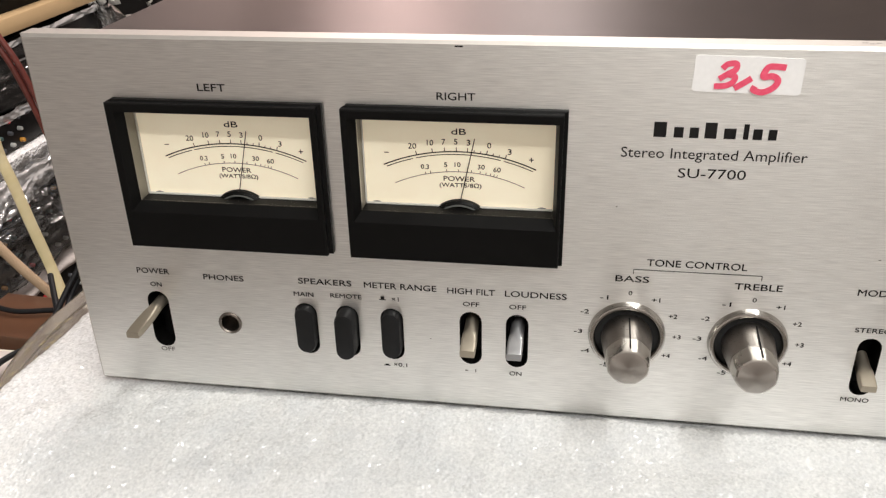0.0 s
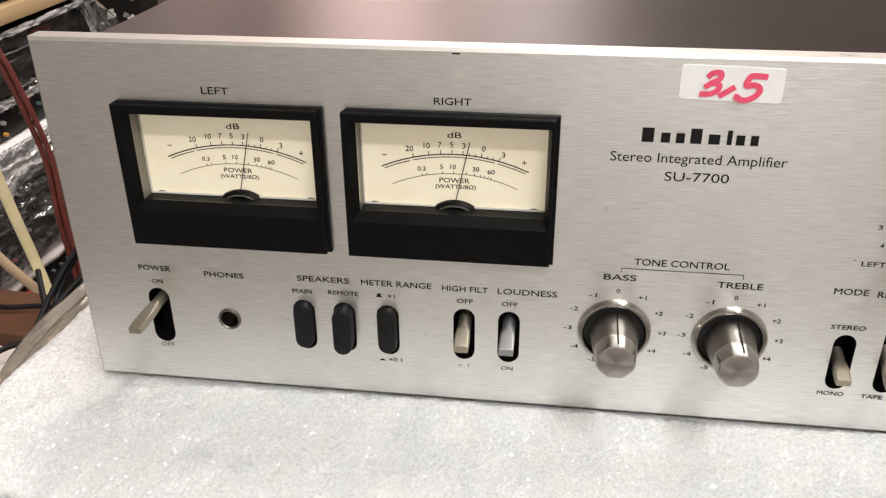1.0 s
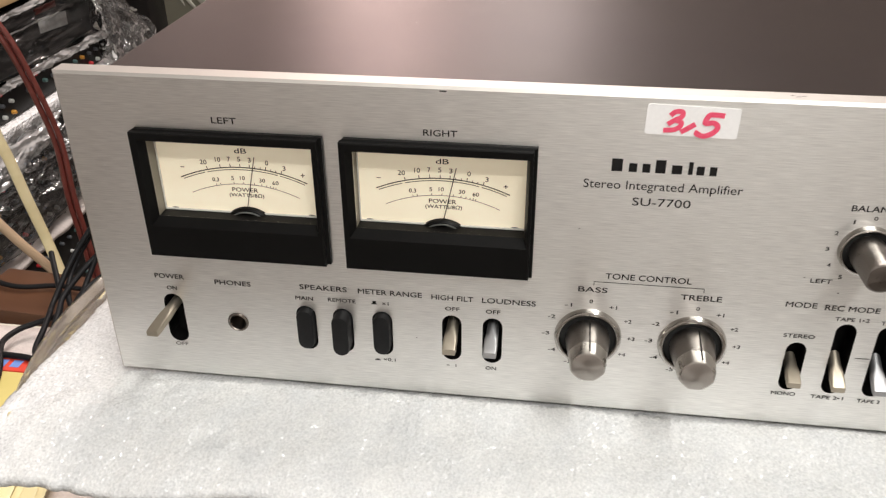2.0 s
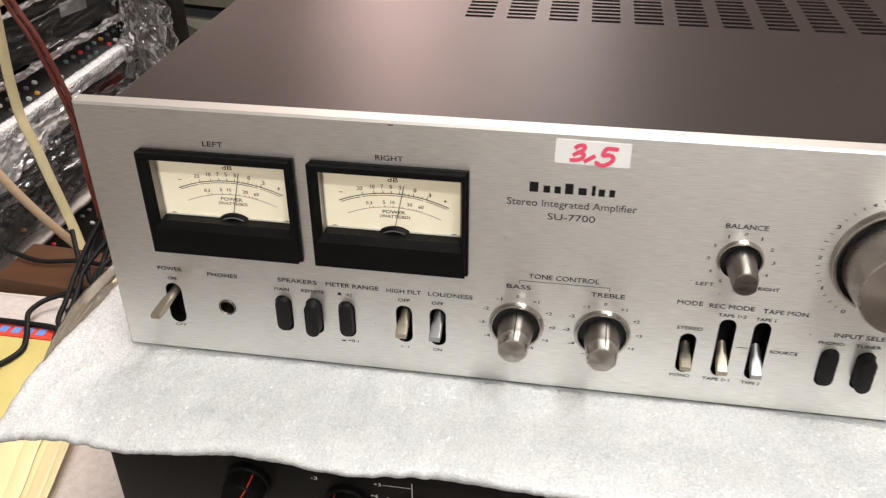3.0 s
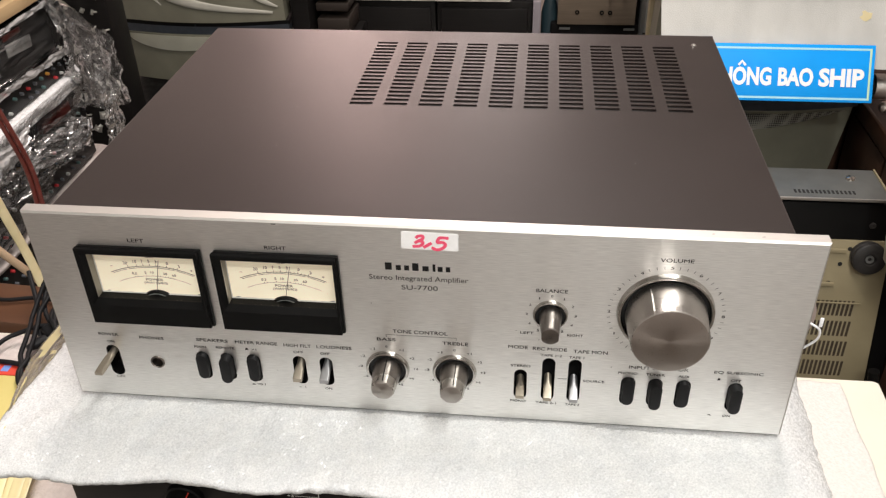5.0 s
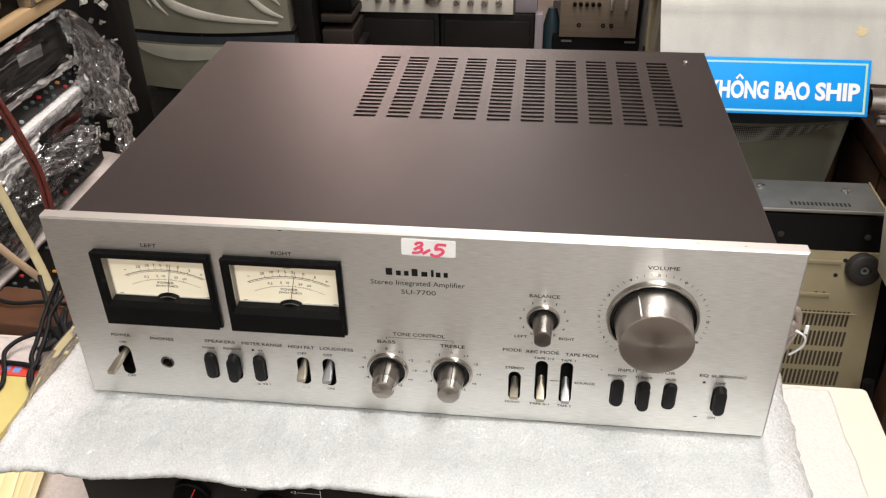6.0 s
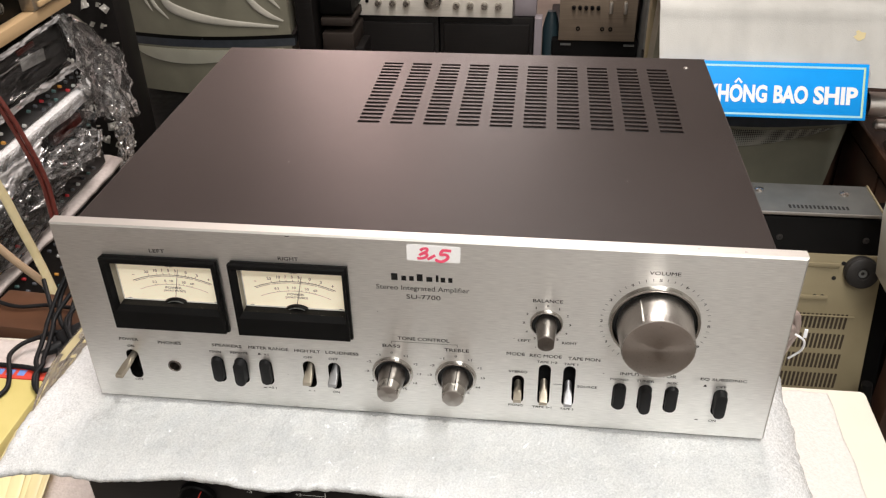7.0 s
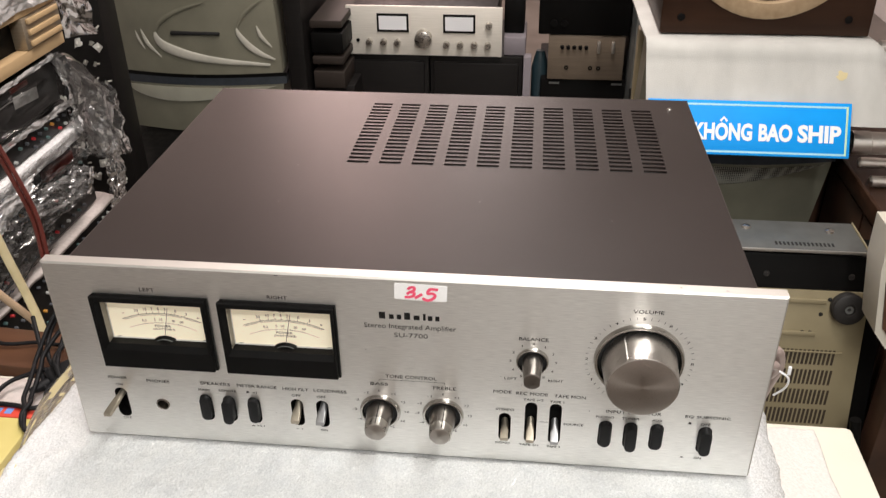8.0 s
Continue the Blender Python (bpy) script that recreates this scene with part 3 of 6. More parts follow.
def meter(mx, shift, lean, left, right):
    """A power meter: black frame, sunk cream dial, needle and window."""
    x0, x1, z0, z1 = mx - 0.0368 - left, mx + 0.0374 - right, 0.0645, 0.1198
    wx0, wx1, wz0, wz1 = mx - 0.0329, mx + 0.0329, 0.0819, 0.1151
    bm = bmesh.new()
    steps = [((x0 + 0.0012, x1, z0, z1), 0.0), ((x0 + 0.0012, x1, z0, z1), -0.0018), ((x0, x1 - 0.0013, z0 + 0.0003, z1 - 0.0006), -0.0022), ((x0, x1 - 0.0013, z0 + 0.0003, z1 - 0.0006), -0.0044),
             ((x0 + 0.0004, x1 - 0.0017, z0 + 0.0007, z1 - 0.0010), -0.0048), ((wx0 - 0.0022, wx1 + 0.0012, wz0 - 0.0030, wz1 + 0.0010), -0.0048), ((wx0, wx1, wz0, wz1), -0.0012), ((wx0, wx1, wz0, wz1), 0.0085)]
    rings = [[bm.verts.new(p) for p in ((a, y, c), (b, y, c), (b, y, d), (a, y, d))] for (a, b, c, d), y in steps]
    for n, (p, q) in enumerate(zip(rings, rings[1:])):
        for i in range(4):
            bm.faces.new((p[i], p[(i + 1) % 4], q[(i + 1) % 4], q[i])).material_index = 1 if n == 6 and i in (1, 3) else 0
    bmesh.ops.recalc_face_normals(bm, faces=bm.faces)
    me = mesh_of("meter_frame", bm, 20)
    me.materials.append(BLACK), me.materials.append(METER_WALL)
    body = part("meter", me, BLACK, amp, "black framed power meter with a cream dial")
    yd = 0.0056
    part("dial", box(wx0 - 0.001, wx1 + 0.001, yd, yd + 0.001, wz0 - 0.001, wz1 + 0.001), DIAL, body, "cream dial card")
    cx, y = mx + shift, yd - 0.00012
    c1, r1, c2, r2 = 0.1022 - 0.0640, 0.0640, 0.0949 - 0.053, 0.053
    deg = lambda dx, r: math.degrees(math.asin(dx / r))
    part("scale_line", line_on(arc(cx, c1, r1, deg(-0.0262, r1), deg(0.0262, r1)), 0.00042, y), INK, body)
    low = line_on(arc(cx, c1, r1 - 0.0010, deg(-0.0255, r1), deg(-0.0160, r1), 12), 0.0003, y)
    line_on(arc(cx, c1, r1 - 0.0010, deg(-0.0150, r1), deg(0.0145, r1), 24), 0.0003, y, low)
    line_on(arc(cx, c1, r1 - 0.0010, deg(0.0155, r1), deg(0.0255, r1), 12), 0.0003, y, low)
    part("scale_line", low, INK, body)
    part("scale_line", line_on(arc(cx, c2, r2, deg(-0.0225, r2), deg(0.0225, r2)), 0.00026, y), INK_SOFT, body)

    def tick(c, r, dx, length):
        a = math.asin(dx / r)
        s, k = math.sin(a), math.cos(a)
        return [(cx + r * s, c + r * k), (cx + (r + length) * s, c + (r + length) * k)]

    marks = bmesh.new()
    for dx in (-0.0145, -0.0090, -0.0048, -0.0008, 0.0030, 0.0095, 0.0158):
        line_on(tick(c1, r1, dx, 0.0015), 0.0003, y - 0.00002, marks)
    for dx in (0.0052, 0.0074, 0.0116, 0.0136):
        line_on(tick(c1, r1, dx, 0.0009), 0.00026, y - 0.00002, marks)
    for dx in (-0.0115, -0.0098, -0.0042, -0.0002, 0.0042, 0.0072, 0.0092, 0.0107, 0.0119, 0.0129):
        line_on(tick(c2, r2, dx, 0.0009), 0.00024, y - 0.00002, marks)
    part("scale_mark", marks, INK, body, smooth=0)
    for text, dx, z, w, h in (("dB", 0, 0.1102, 0.0050, 0.0021), ("20", -0.0160, 0.1046, 0.0028, 0.0020), ("10", -0.0098, 0.1060, 0.0022, 0.0020), ("7", -0.0052, 0.1064, 0.0012, 0.0020),
                              ("5", -0.0010, 0.1066, 0.0012, 0.0020), ("3", 0.0033, 0.1064, 0.0012, 0.0020), ("0", 0.0103, 0.1056, 0.0013, 0.0020), ("3", 0.0172, 0.1036, 0.0012, 0.0020),
                              ("-", -0.0250, 0.1020, 0.0016, 0.0003), ("+", 0.0245, 0.1010, 0.0016, 0.0016), ("0.3", -0.0118, 0.0972, 0.0028, 0.0017), ("5", -0.0046, 0.0982, 0.0011, 0.0017),
                              ("10", -0.0005, 0.0984, 0.0020, 0.0017), ("30", 0.0076, 0.0978, 0.0024, 0.0017), ("60", 0.0130, 0.0970, 0.0025, 0.0017), ("POWER", 0, 0.0932, 0.0108, 0.0018),
                              ("(WATTS/8Ω)", 0.0004, 0.0906, 0.0145, 0.0021)):
        lettering(text, cx + dx, z - 0.0009, w, h, body, INK, y)
    part("hub", lathe([(0.0119, 0), (0.0118, 0.0014), (0.0109, 0.0022), (0.0100, 0.0022), (0.0094, 0.0012), (0, 0.0010)], (cx + 0.0003, yd, 0.0729), "y", 56), BLACK, body, "black hub cover of the needle")
    # added ring that draws the arc of highlight on the hub
    part("hub_highlight", lathe([(0.0106, 0.0021), (0.0105, 0.0026), (0.0101, 0.0026), (0.0100, 0.0021)], (cx + 0.0003, yd, 0.0729), "y", 56), STEEL, body, "thin steel ring standing in for the highlight on the hub cover")
    for lx in (wx0 + 0.004, wx1 - 0.004):
        part("dial_rivet", lathe([(0.0036, 0), (0.0032, 0.0005), (0, 0.0007)], (lx, yd, wz0 - 0.0026), "y", 20), STEEL, body)
    part("needle", line_on([(cx, 0.082), (cx + lean, 0.1075)], 0.00034, yd - 0.0016), INK, body)
    for ex0, ex1, ez0, ez1 in ((wx0 + 0.0003, wx1 - 0.0003, wz0 + 0.0001, wz0 + 0.0006), (wx0 + 0.0001, wx0 + 0.0005, wz0 + 0.0007, wz1 - 0.0003)):
        part("window_edge", box(ex0, ex1, 0.0046, 0.0055, ez0, ez1), PAPER_TAG, body, "pale moulded edge of the window")
    part("window", box(wx0 + 0.0001, wx1 - 0.0001, -0.0010, -0.0006, wz0 + 0.0001, wz1 - 0.0001), GLASS, body).visible_shadow = False
    return body


meter(0.0665, 0.0021, 0.0060, 0.0012, -0.0001)
meter(0.1483, 0.0004, 0.0056, 0.0005, 0.0007)


def lever(x, zb, zt, xt, out, wb, wt, hb, ht, mat):
    """A paddle-shaped lever: round at its slot, flat and square at its tip."""
    bm = bmesh.new()
    rows = []
    n = 20
    for k in range(9):
        t = k / 8
        cx, cz, y = x + (xt - x) * t, zb + (zt - zb) * t, 0.006 + (-out - 0.006) * t
        w = (wb + (wt - wb) * min(1, t * 1.6)) / 2
        h = (hb + (ht - hb) * t ** 0.7) / 2
        e = 2 / (2 + 10 * max(0.0, t - 0.35) / 0.65)
        if k == 8:
            w, h = w * 0.97, h * 0.82
        row = []
        for q in range(n):
            s, c = math.sin(2 * math.pi * (q + 0.5) / n), math.cos(2 * math.pi * (q + 0.5) / n)
            row.append(bm.verts.new((cx + w * math.copysign(abs(c) ** e, c), y, cz + h * math.copysign(abs(s) ** e, s))))
        rows.append(row)
    for a, b in zip(rows, rows[1:]):
        for i in range(n):
            bm.faces.new((a[i], a[(i + 1) % n], b[(i + 1) % n], b[i]))
    bm.faces.new(rows[0][::-1]), bm.faces.new(rows[-1])
    bmesh.ops.recalc_face_normals(bm, faces=bm.faces)
    return part("switch_lever", bm, mat, amp, "champagne metal switch lever" if mat is LEVER_WARM else "satin grey metal switch lever", 30)


lever(0.0315, 0.0374, 0.0338, 0.0286, 0.0172, 0.0048, 0.0050, 0.0050, 0.0030, LEVER_WARM)
lever(0.153, 0.0352, 0.0293, 0.1526, 0.0078, 0.0050, 0.0056, 0.0066, 0.0034, LEVER_WARM)
lever(0.170, 0.0352, 0.0293, 0.1695, 0.0078, 0.0050, 0.0056, 0.0066, 0.0034, LEVER)
lever(0.2905, 0.0300, 0.0264, 0.2905, 0.0076, 0.0046, 0.0052, 0.0066, 0.0030, LEVER_WARM)
lever(0.3072, 0.0322, 0.0264, 0.3071, 0.0082, 0.0046, 0.0052, 0.0066, 0.0030, LEVER_WARM)
lever(0.3228, 0.0322, 0.0262, 0.3227, 0.0082, 0.0046, 0.0052, 0.0066, 0.0030, LEVER)

for bx, out in ((0.0905, 0.0035), (0.1065, 0.0065), (0.1235, 0.0035), (0.355, 0.0035), (0.371, 0.0065), (0.3875, 0.0030), (0.4175, 0.0060)):
    part("push_button", prism(stadium(bx, 0.0315 if bx < 0.2 else 0.0305, 0.0072, 0.0196), 0.010, -out, 0.0009), BUTTON, amp, "black oblong push button")

socket = part("phones_socket", lathe([(0.0035, -0.006), (0.0035, 0.0004), (0.0040, 0.0009), (0.0045, 0.0006), (0.0047, -0.0002)], (0.0597, 0, 0.0309), "y", 32), FACE_DARK, amp, "headphone socket with a metal rim")
part("socket_bore", lathe([(0, -0.006), (0.0012, -0.0055), (0.0024, -0.0035), (0.0030, -0.001), (0.0033, 0.0)], (0.0597, 0, 0.0309), "y", 28), FACE_DARK, socket)


def knob(x, z, ring, gap, r0, r1, out, face, flat=None, rim=0.0024, turn=0, side=KNOB_SIDE):
    """A turned control knob in a raised ring, with a pointer groove."""
    part("knob_ring", lathe([(gap, -0.0005), (gap + 0.0003, rim * 0.7), (gap * 0.72 + ring * 0.28, rim * 0.95), ((gap + ring) / 2, rim), (gap * 0.28 + ring * 0.72, rim * 0.93), (ring - 0.0003, rim * 0.65), (ring, -0.0005)], (x, 0, z), "y", 64), RING, amp, "polished ring round the knob")
    part("knob_well", lathe([(0, 0.0002), (gap + 0.0002, 0.0002)], (x, 0, z), "y", 48), DARK, amp)
    split = out * 0.66
    rs = r0 + (r1 - r0) * (split - 0.003) / (out - 0.0039)
    seam = [(rs, split - 0.0002), (rs - 0.0003, split), (rs - 0.0003, split + 0.0003), (rs, split + 0.0005)] if turn else []
    bm = lathe([(r0 * 0.97, 0.0004), (r0, 0.003), *seam, (r1, out - 0.0009), (r1 - 0.0003, out - 0.0003), (r1 - 0.0009, out), (0, out)], (x, 0, z), "y", 64)
    for v in bm.verts:
        if flat and flat < 0 and v.co.y < -0.0045:
            v.co.x = x + max(flat, min(-flat, v.co.x - x))
        elif flat and v.co.y < -0.0045:
            a = math.atan2(v.co.z - z, v.co.x - x)
            k = 0.5 + 0.5 * math.cos(math.pi / 8) / math.cos((a + math.pi / 8) % (math.pi / 4) - math.pi / 8) * 1.03
            v.co.x, v.co.z = x + (v.co.x - x) * k, z + (v.co.z - z) * k
    for fc in bm.faces:
        fc.material_index = 1 if all(v.co.y < -out + 0.0002 for v in fc.verts) else 2 if turn and all(v.co.y < -split for v in fc.verts) else 0
    me = mesh_of("knob", bm, 30)
    me.materials.append(side), me.materials.append(face), me.materials.append(CHROME)
    body = part("knob", me, side, amp, "turned aluminium control knob")
    if flat and flat > 0:
        g = bmesh.new()
        q = [Vector((dx, y, rr)) for dx, y, rr in ((-0.0003, -0.003, r0), (0.0003, -0.003, r0), (0.00026, -out + 0.0008, r1 + 0.0002), (-0.00026, -out + 0.0008, r1 + 0.0002))]
        g.faces.new([g.verts.new(Matrix.Rotation(radians(-turn), 3, "Y") @ p + Vector((x, 0, z + 0.00012))) for p in q])
        part("pointer_line", g, INK, body)
    return body


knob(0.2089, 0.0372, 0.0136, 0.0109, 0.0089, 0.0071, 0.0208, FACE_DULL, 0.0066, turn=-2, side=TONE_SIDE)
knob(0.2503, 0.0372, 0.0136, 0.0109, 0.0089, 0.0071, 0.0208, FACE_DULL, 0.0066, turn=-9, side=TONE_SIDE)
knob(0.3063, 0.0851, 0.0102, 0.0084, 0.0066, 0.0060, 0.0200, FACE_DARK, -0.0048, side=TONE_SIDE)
knob(0.3704, 0.0903, 0.0272, 0.0243, 0.0226, 0.0213, 0.0256, FACE_VOLUME, None, 0.0036)
nick = bmesh.new()
box(0.3596, 0.3603, -0.0246, -0.004, 0.1088, 0.1101, 0, 1, nick)
part("pointer_mark", nick, SILVER, amp)

# printing on the panel
for text, x, z, w, h in (
        ("LEFT", 0.0660, 0.1240, 0.0098, 0.0025), ("RIGHT", 0.1488, 0.1231, 0.0126, 0.0025), ("POWER", 0.0318, 0.0520, 0.0130, 0.0023), ("ON", 0.0320, 0.0462, 0.0045, 0.0019),
        ("PHONES", 0.0597, 0.0508, 0.0158, 0.0023), ("SPEAKERS", 0.0990, 0.0515, 0.0202, 0.0024), ("METER RANGE", 0.1272, 0.0514, 0.0268, 0.0024), ("MAIN", 0.0904, 0.0458, 0.0076, 0.0018),
        ("REMOTE", 0.1066, 0.0460, 0.0118, 0.0018), ("×1", 0.1252, 0.0460, 0.0026, 0.0017), ("×0.1", 0.1259, 0.0171, 0.0052, 0.0017), ("HIGH FILT", 0.1532, 0.0511, 0.0172, 0.0024),
        ("LOUDNESS", 0.1763, 0.0512, 0.0218, 0.0024), ("OFF", 0.1532, 0.0459, 0.0060, 0.0018), ("OFF", 0.1700, 0.0458, 0.0060, 0.0018), ("ON", 0.1697, 0.0169, 0.0045, 0.0018),
        ("TONE CONTROL", 0.2300, 0.0667, 0.0328, 0.0026), ("BASS", 0.2092, 0.0600, 0.0114, 0.0024), ("TREBLE", 0.2510, 0.0594, 0.0156, 0.0024),
        ("Stereo Integrated Amplifier", 0.2306, 0.1058, 0.0570, 0.0046), ("SU-7700", 0.2310, 0.0998, 0.0210, 0.0033),
        ("BALANCE", 0.3064, 0.1020, 0.0178, 0.0024), ("LEFT", 0.2933, 0.0708, 0.0078, 0.0018), ("RIGHT", 0.3212, 0.0706, 0.0092, 0.0018), ("MODE", 0.2884, 0.0596, 0.0115, 0.0024),
        ("REC MODE", 0.3072, 0.0592, 0.0200, 0.0024), ("TAPE MON", 0.3310, 0.0586, 0.0198, 0.0024), ("STEREO", 0.2903, 0.0451, 0.0118, 0.0018), ("MONO", 0.2895, 0.0163, 0.0094, 0.0018),
        ("TAPE 1▸2", 0.3082, 0.0544, 0.0126, 0.0017), ("TAPE 2▸1", 0.3066, 0.0160, 0.0126, 0.0017), ("TAPE 1", 0.3232, 0.0538, 0.0088, 0.0017), ("TAPE 2", 0.3228, 0.0157, 0.0088, 0.0017),
        ("SOURCE", 0.3345, 0.0358, 0.0126, 0.0018), ("VOLUME", 0.3725, 0.1262, 0.0178, 0.0024), ("INPUT SELECTOR", 0.3715, 0.0488, 0.0345, 0.0024), ("PHONO", 0.3540, 0.0439, 0.0112, 0.0018),
        ("TUNER", 0.3702, 0.0438, 0.0110, 0.0018), ("AUX", 0.3868, 0.0436, 0.0066, 0.0018), ("EQ SUBSONIC", 0.4175, 0.0484, 0.0280, 0.0024), ("OFF", 0.4168, 0.0428, 0.0060, 0.0018),
        ("ON", 0.4155, 0.0140, 0.0045, 0.0018)):
    lettering(text, x, z, w, h, amp)
lettering("OFF", 0.0318, 0.0168, 0.0058, 0.0019, amp, INK_SOFT)
part("worn_print", strip(0.1508, 0.1520, 0.0166, 0.0171, -0.0001), INK_SOFT, amp, smooth=0)
part("worn_print", strip(0.1546, 0.1550, 0.0162, 0.0176, -0.0001), INK_SOFT, amp, smooth=0)


def position_mark(x, z, tall):
    bm = strip(x - 0.0012, x + 0.0012, z, z + 0.0004, -0.00012)
    strip(x - 0.0007, x + 0.0007, z + 0.0004, z + (0.0016 if tall else 0.0008), -0.00012, bm)
    part("position_mark", bm, INK, amp, smooth=0)


position_mark(0.1205, 0.0454, True), position_mark(0.1208, 0.0164, False)
position_mark(0.4070, 0.0424, True), position_mark(0.4055, 0.0138, False)
bracket = line_on([(0.2094, 0.0620), (0.2094, 0.0638)], 0.00025, -0.00012)
line_on([(0.2094, 0.0638), (0.2516, 0.0638)], 0.00025, -0.00012, bracket)
line_on([(0.2516, 0.0638), (0.2516, 0.0620)], 0.00025, -0.00012, bracket)
part("bracket_line", bracket, INK, amp, smooth=0)
part("link_line", strip(0.3130, 0.3184, 0.0364, 0.0367, -0.0001), INK, amp, smooth=0)
for cx in (0.2090, 0.2504):
    for i in range(-5, 6):
        a = radians(31 * i)
        text = str(i) if i <= 0 else "+" + str(i)
        lettering(text, cx + 0.0172 * math.sin(a), 0.0384 + 0.0160 * math.cos(a), 0.0013 if i == 0 else 0.0029, 0.0017, amp)
for i in range(-5, 6):
    a = radians(30 * i)
    lettering(str(abs(i)), 0.3066 + 0.0140 * math.sin(a), 0.0848 + 0.0135 * math.cos(a), 0.0013 if abs(i) != 1 else 0.0005, 0.0016, amp)
for i in range(0, 11):
    a = radians(30 * (i - 5))
    lettering(str(i), 0.3706 + 0.0316 * math.sin(a), 0.0897 + 0.0316 * math.cos(a), 0.0018 if i not in (1, 10) else (0.0006 if i == 1 else 0.0028), 0.0018, amp)
ticks = bmesh.new()
for i in range(41):
    if i % 4:
        a = radians(7.5 * i - 150)
        line_on([(0.3706 + r * math.sin(a), 0.0897 + r * math.cos(a)) for r in (0.0309, 0.0327)], 0.00028, -0.00012, ticks)
part("volume_scale", ticks, INK, amp, smooth=0)

# the maker's mark as plain blocks
mark = [(0.0060, 0.0052, 1), (0.0046, 0.0036, 0), (0.0044, 0.0036, 0), (0.0056, 0.0054, 1), (0.0056, 0.0036, 0), (0.0027, 0.0052, 1), (0.0044, 0.0036, 0), (0.0040, 0.0036, 0)]
x = 0.2114
for w, h, tall in mark:
    part("maker_mark", strip(x + 0.0003, x + w * 0.70, 0.1117, 0.1117 + h * 0.96, -0.00012), INK, amp, smooth=0)
    x += w + 0.0002


def rounded(cx, cz, w, h, r, turn=0.0, n=5):
    pts = []
    for sx, sz, a0 in ((1, 1, 0), (-1, 1, 90), (-1, -1, 180), (1, -1, 270)):
        for k in range(n + 1):
            a = radians(a0 + 90 * k / n)
            pts.append((sx * (w / 2 - r) + r * math.cos(a), sz * (h / 2 - r) + r * math.sin(a)))
    c, s = math.cos(turn), math.sin(turn)
    return [(cx + px * c - pz * s, cz + px * s + pz * c) for px, pz in pts]


sticker = part("price_sticker", prism(rounded(0.2378, 0.1321, 0.0318, 0.0112, 0.0011, radians(-1.2)), 0.0, -0.00025), STICKER, amp, "white paper price sticker with pink handwriting", 0)


def stroke(pts, width):
    fine = []
    p = [Vector((0.2219 + (a - 403) / 562 * 0.0315, 0.1265 + (258 - b) / 203 * 0.0113 - (a - 403) / 562 * 0.0006)) for a, b in pts]
    ext = [2 * p[0] - p[1], *p, 2 * p[-1] - p[-2]]
    for a, b, c, d in zip(ext, ext[1:], ext[2:], ext[3:]):
        for k in range(6):
            t = k / 6
            fine.append(tuple(0.5 * ((2 * b) + (c - a) * t + (2 * a - 5 * b + 4 * c - d) * t * t + (3 * b - a - 3 * c + d) * t ** 3)))
    fine.append(tuple(p[-1]))
    bm = line_on(fine, width, -0.0004)
    for i, v in enumerate(bm.verts):
        v.co.y -= 0.000004 * i
    part("handwriting", bm, MARKER, sticker, smooth=0)


stroke([(550, 120), (575, 94), (618, 90), (618, 122), (580, 146), (538, 176)], 0.0018)
stroke([(580, 150), (618, 160), (612, 190), (575, 212), (515, 218)], 0.0018)
stroke([(622, 226), (660, 200), (706, 166)], 0.0019)
stroke([(876, 102), (825, 98), (783, 104), (765, 155), (812, 150), (842, 172), (825, 210), (770, 240), (722, 228), (728, 208)], 0.0019)

# small scuffs and pits in the panel and cover
for sx, sy, sz, w, h, m in ((0.1500, -0.0001, 0.1393, 0.0026, 0.0005, INK), (0.3005, -0.0001, 0.0660, 0.0006, 0.0005, INK_SOFT), (0.0140, -0.0001, 0.1030, 0.0006, 0.0005, STICKER), (0.2870, -0.0001, 0.0720, 0.0008, 0.0003, INK_SOFT),
                         (0.1380, -0.0001, 0.0300, 0.0004, 0.0004, INK_SOFT), (0.3440, -0.0001, 0.0480, 0.0006, 0.0006, INK_SOFT), (0.2020, -0.0001, 0.0870, 0.0005, 0.0004, INK_SOFT)):
    part("scuff", strip(sx - w / 2, sx + w / 2, sz - h / 2, sz + h / 2, sy), m, amp, smooth=0)
for k, (sx, sy) in enumerate(((0.2725, 0.0042), (0.2745, 0.0050), (0.2708, 0.0053), (0.4160, 0.0040), (0.3900, 0.0050))):
    g = bmesh.new()
    g.faces.new([g.verts.new((sx + dx * 0.0009, sy + dy * 0.0004, 0.14108)) for dx, dy in ((-1, -1), (1, -0.6), (0.7, 1), (-0.8, 0.7))])
    part("scuff", g, INK_SOFT, amp, smooth=0)
random.seed(3)
for k in range(5):
    sx, sy, s = random.uniform(0.03, 0.42), random.uniform(0.03, 0.165), random.uniform(0.0002, 0.00035)
    g = bmesh.new()
    g.faces.new([g.verts.new((sx + s * math.cos(t), sy + s * math.sin(t), 0.13458)) for t in (0, 1.3, 2.5, 3.9, 5.1)])
    part("dust_fleck", g, STICKER, amp, smooth=0)
# ---- black amplifier underneath ----
lower = thing("amplifier", "black integrated amplifier under the foam sheet", "amplifier", (0.19, 0.15, -0.19))
part("body", box(-0.018, 0.402, -0.004, 0.325, -0.176, -0.0215, 0.0015), BLACK_PANEL, lower)
part("front_panel", box(-0.0235, 0.408, -0.012, -0.004, -0.180, -0.0185, 0.0012), BLACK_PANEL, lower, "black brushed front panel")
for fx in (0.03, 0.36):
    for fy in (0.04, 0.28):
        part("foot", lathe([(0, -0.19), (0.017, -0.19), (0.019, -0.178), (0.019, -0.176), (0, -0.176)], (fx, fy, 0), "z", 24), BLACK, lower)


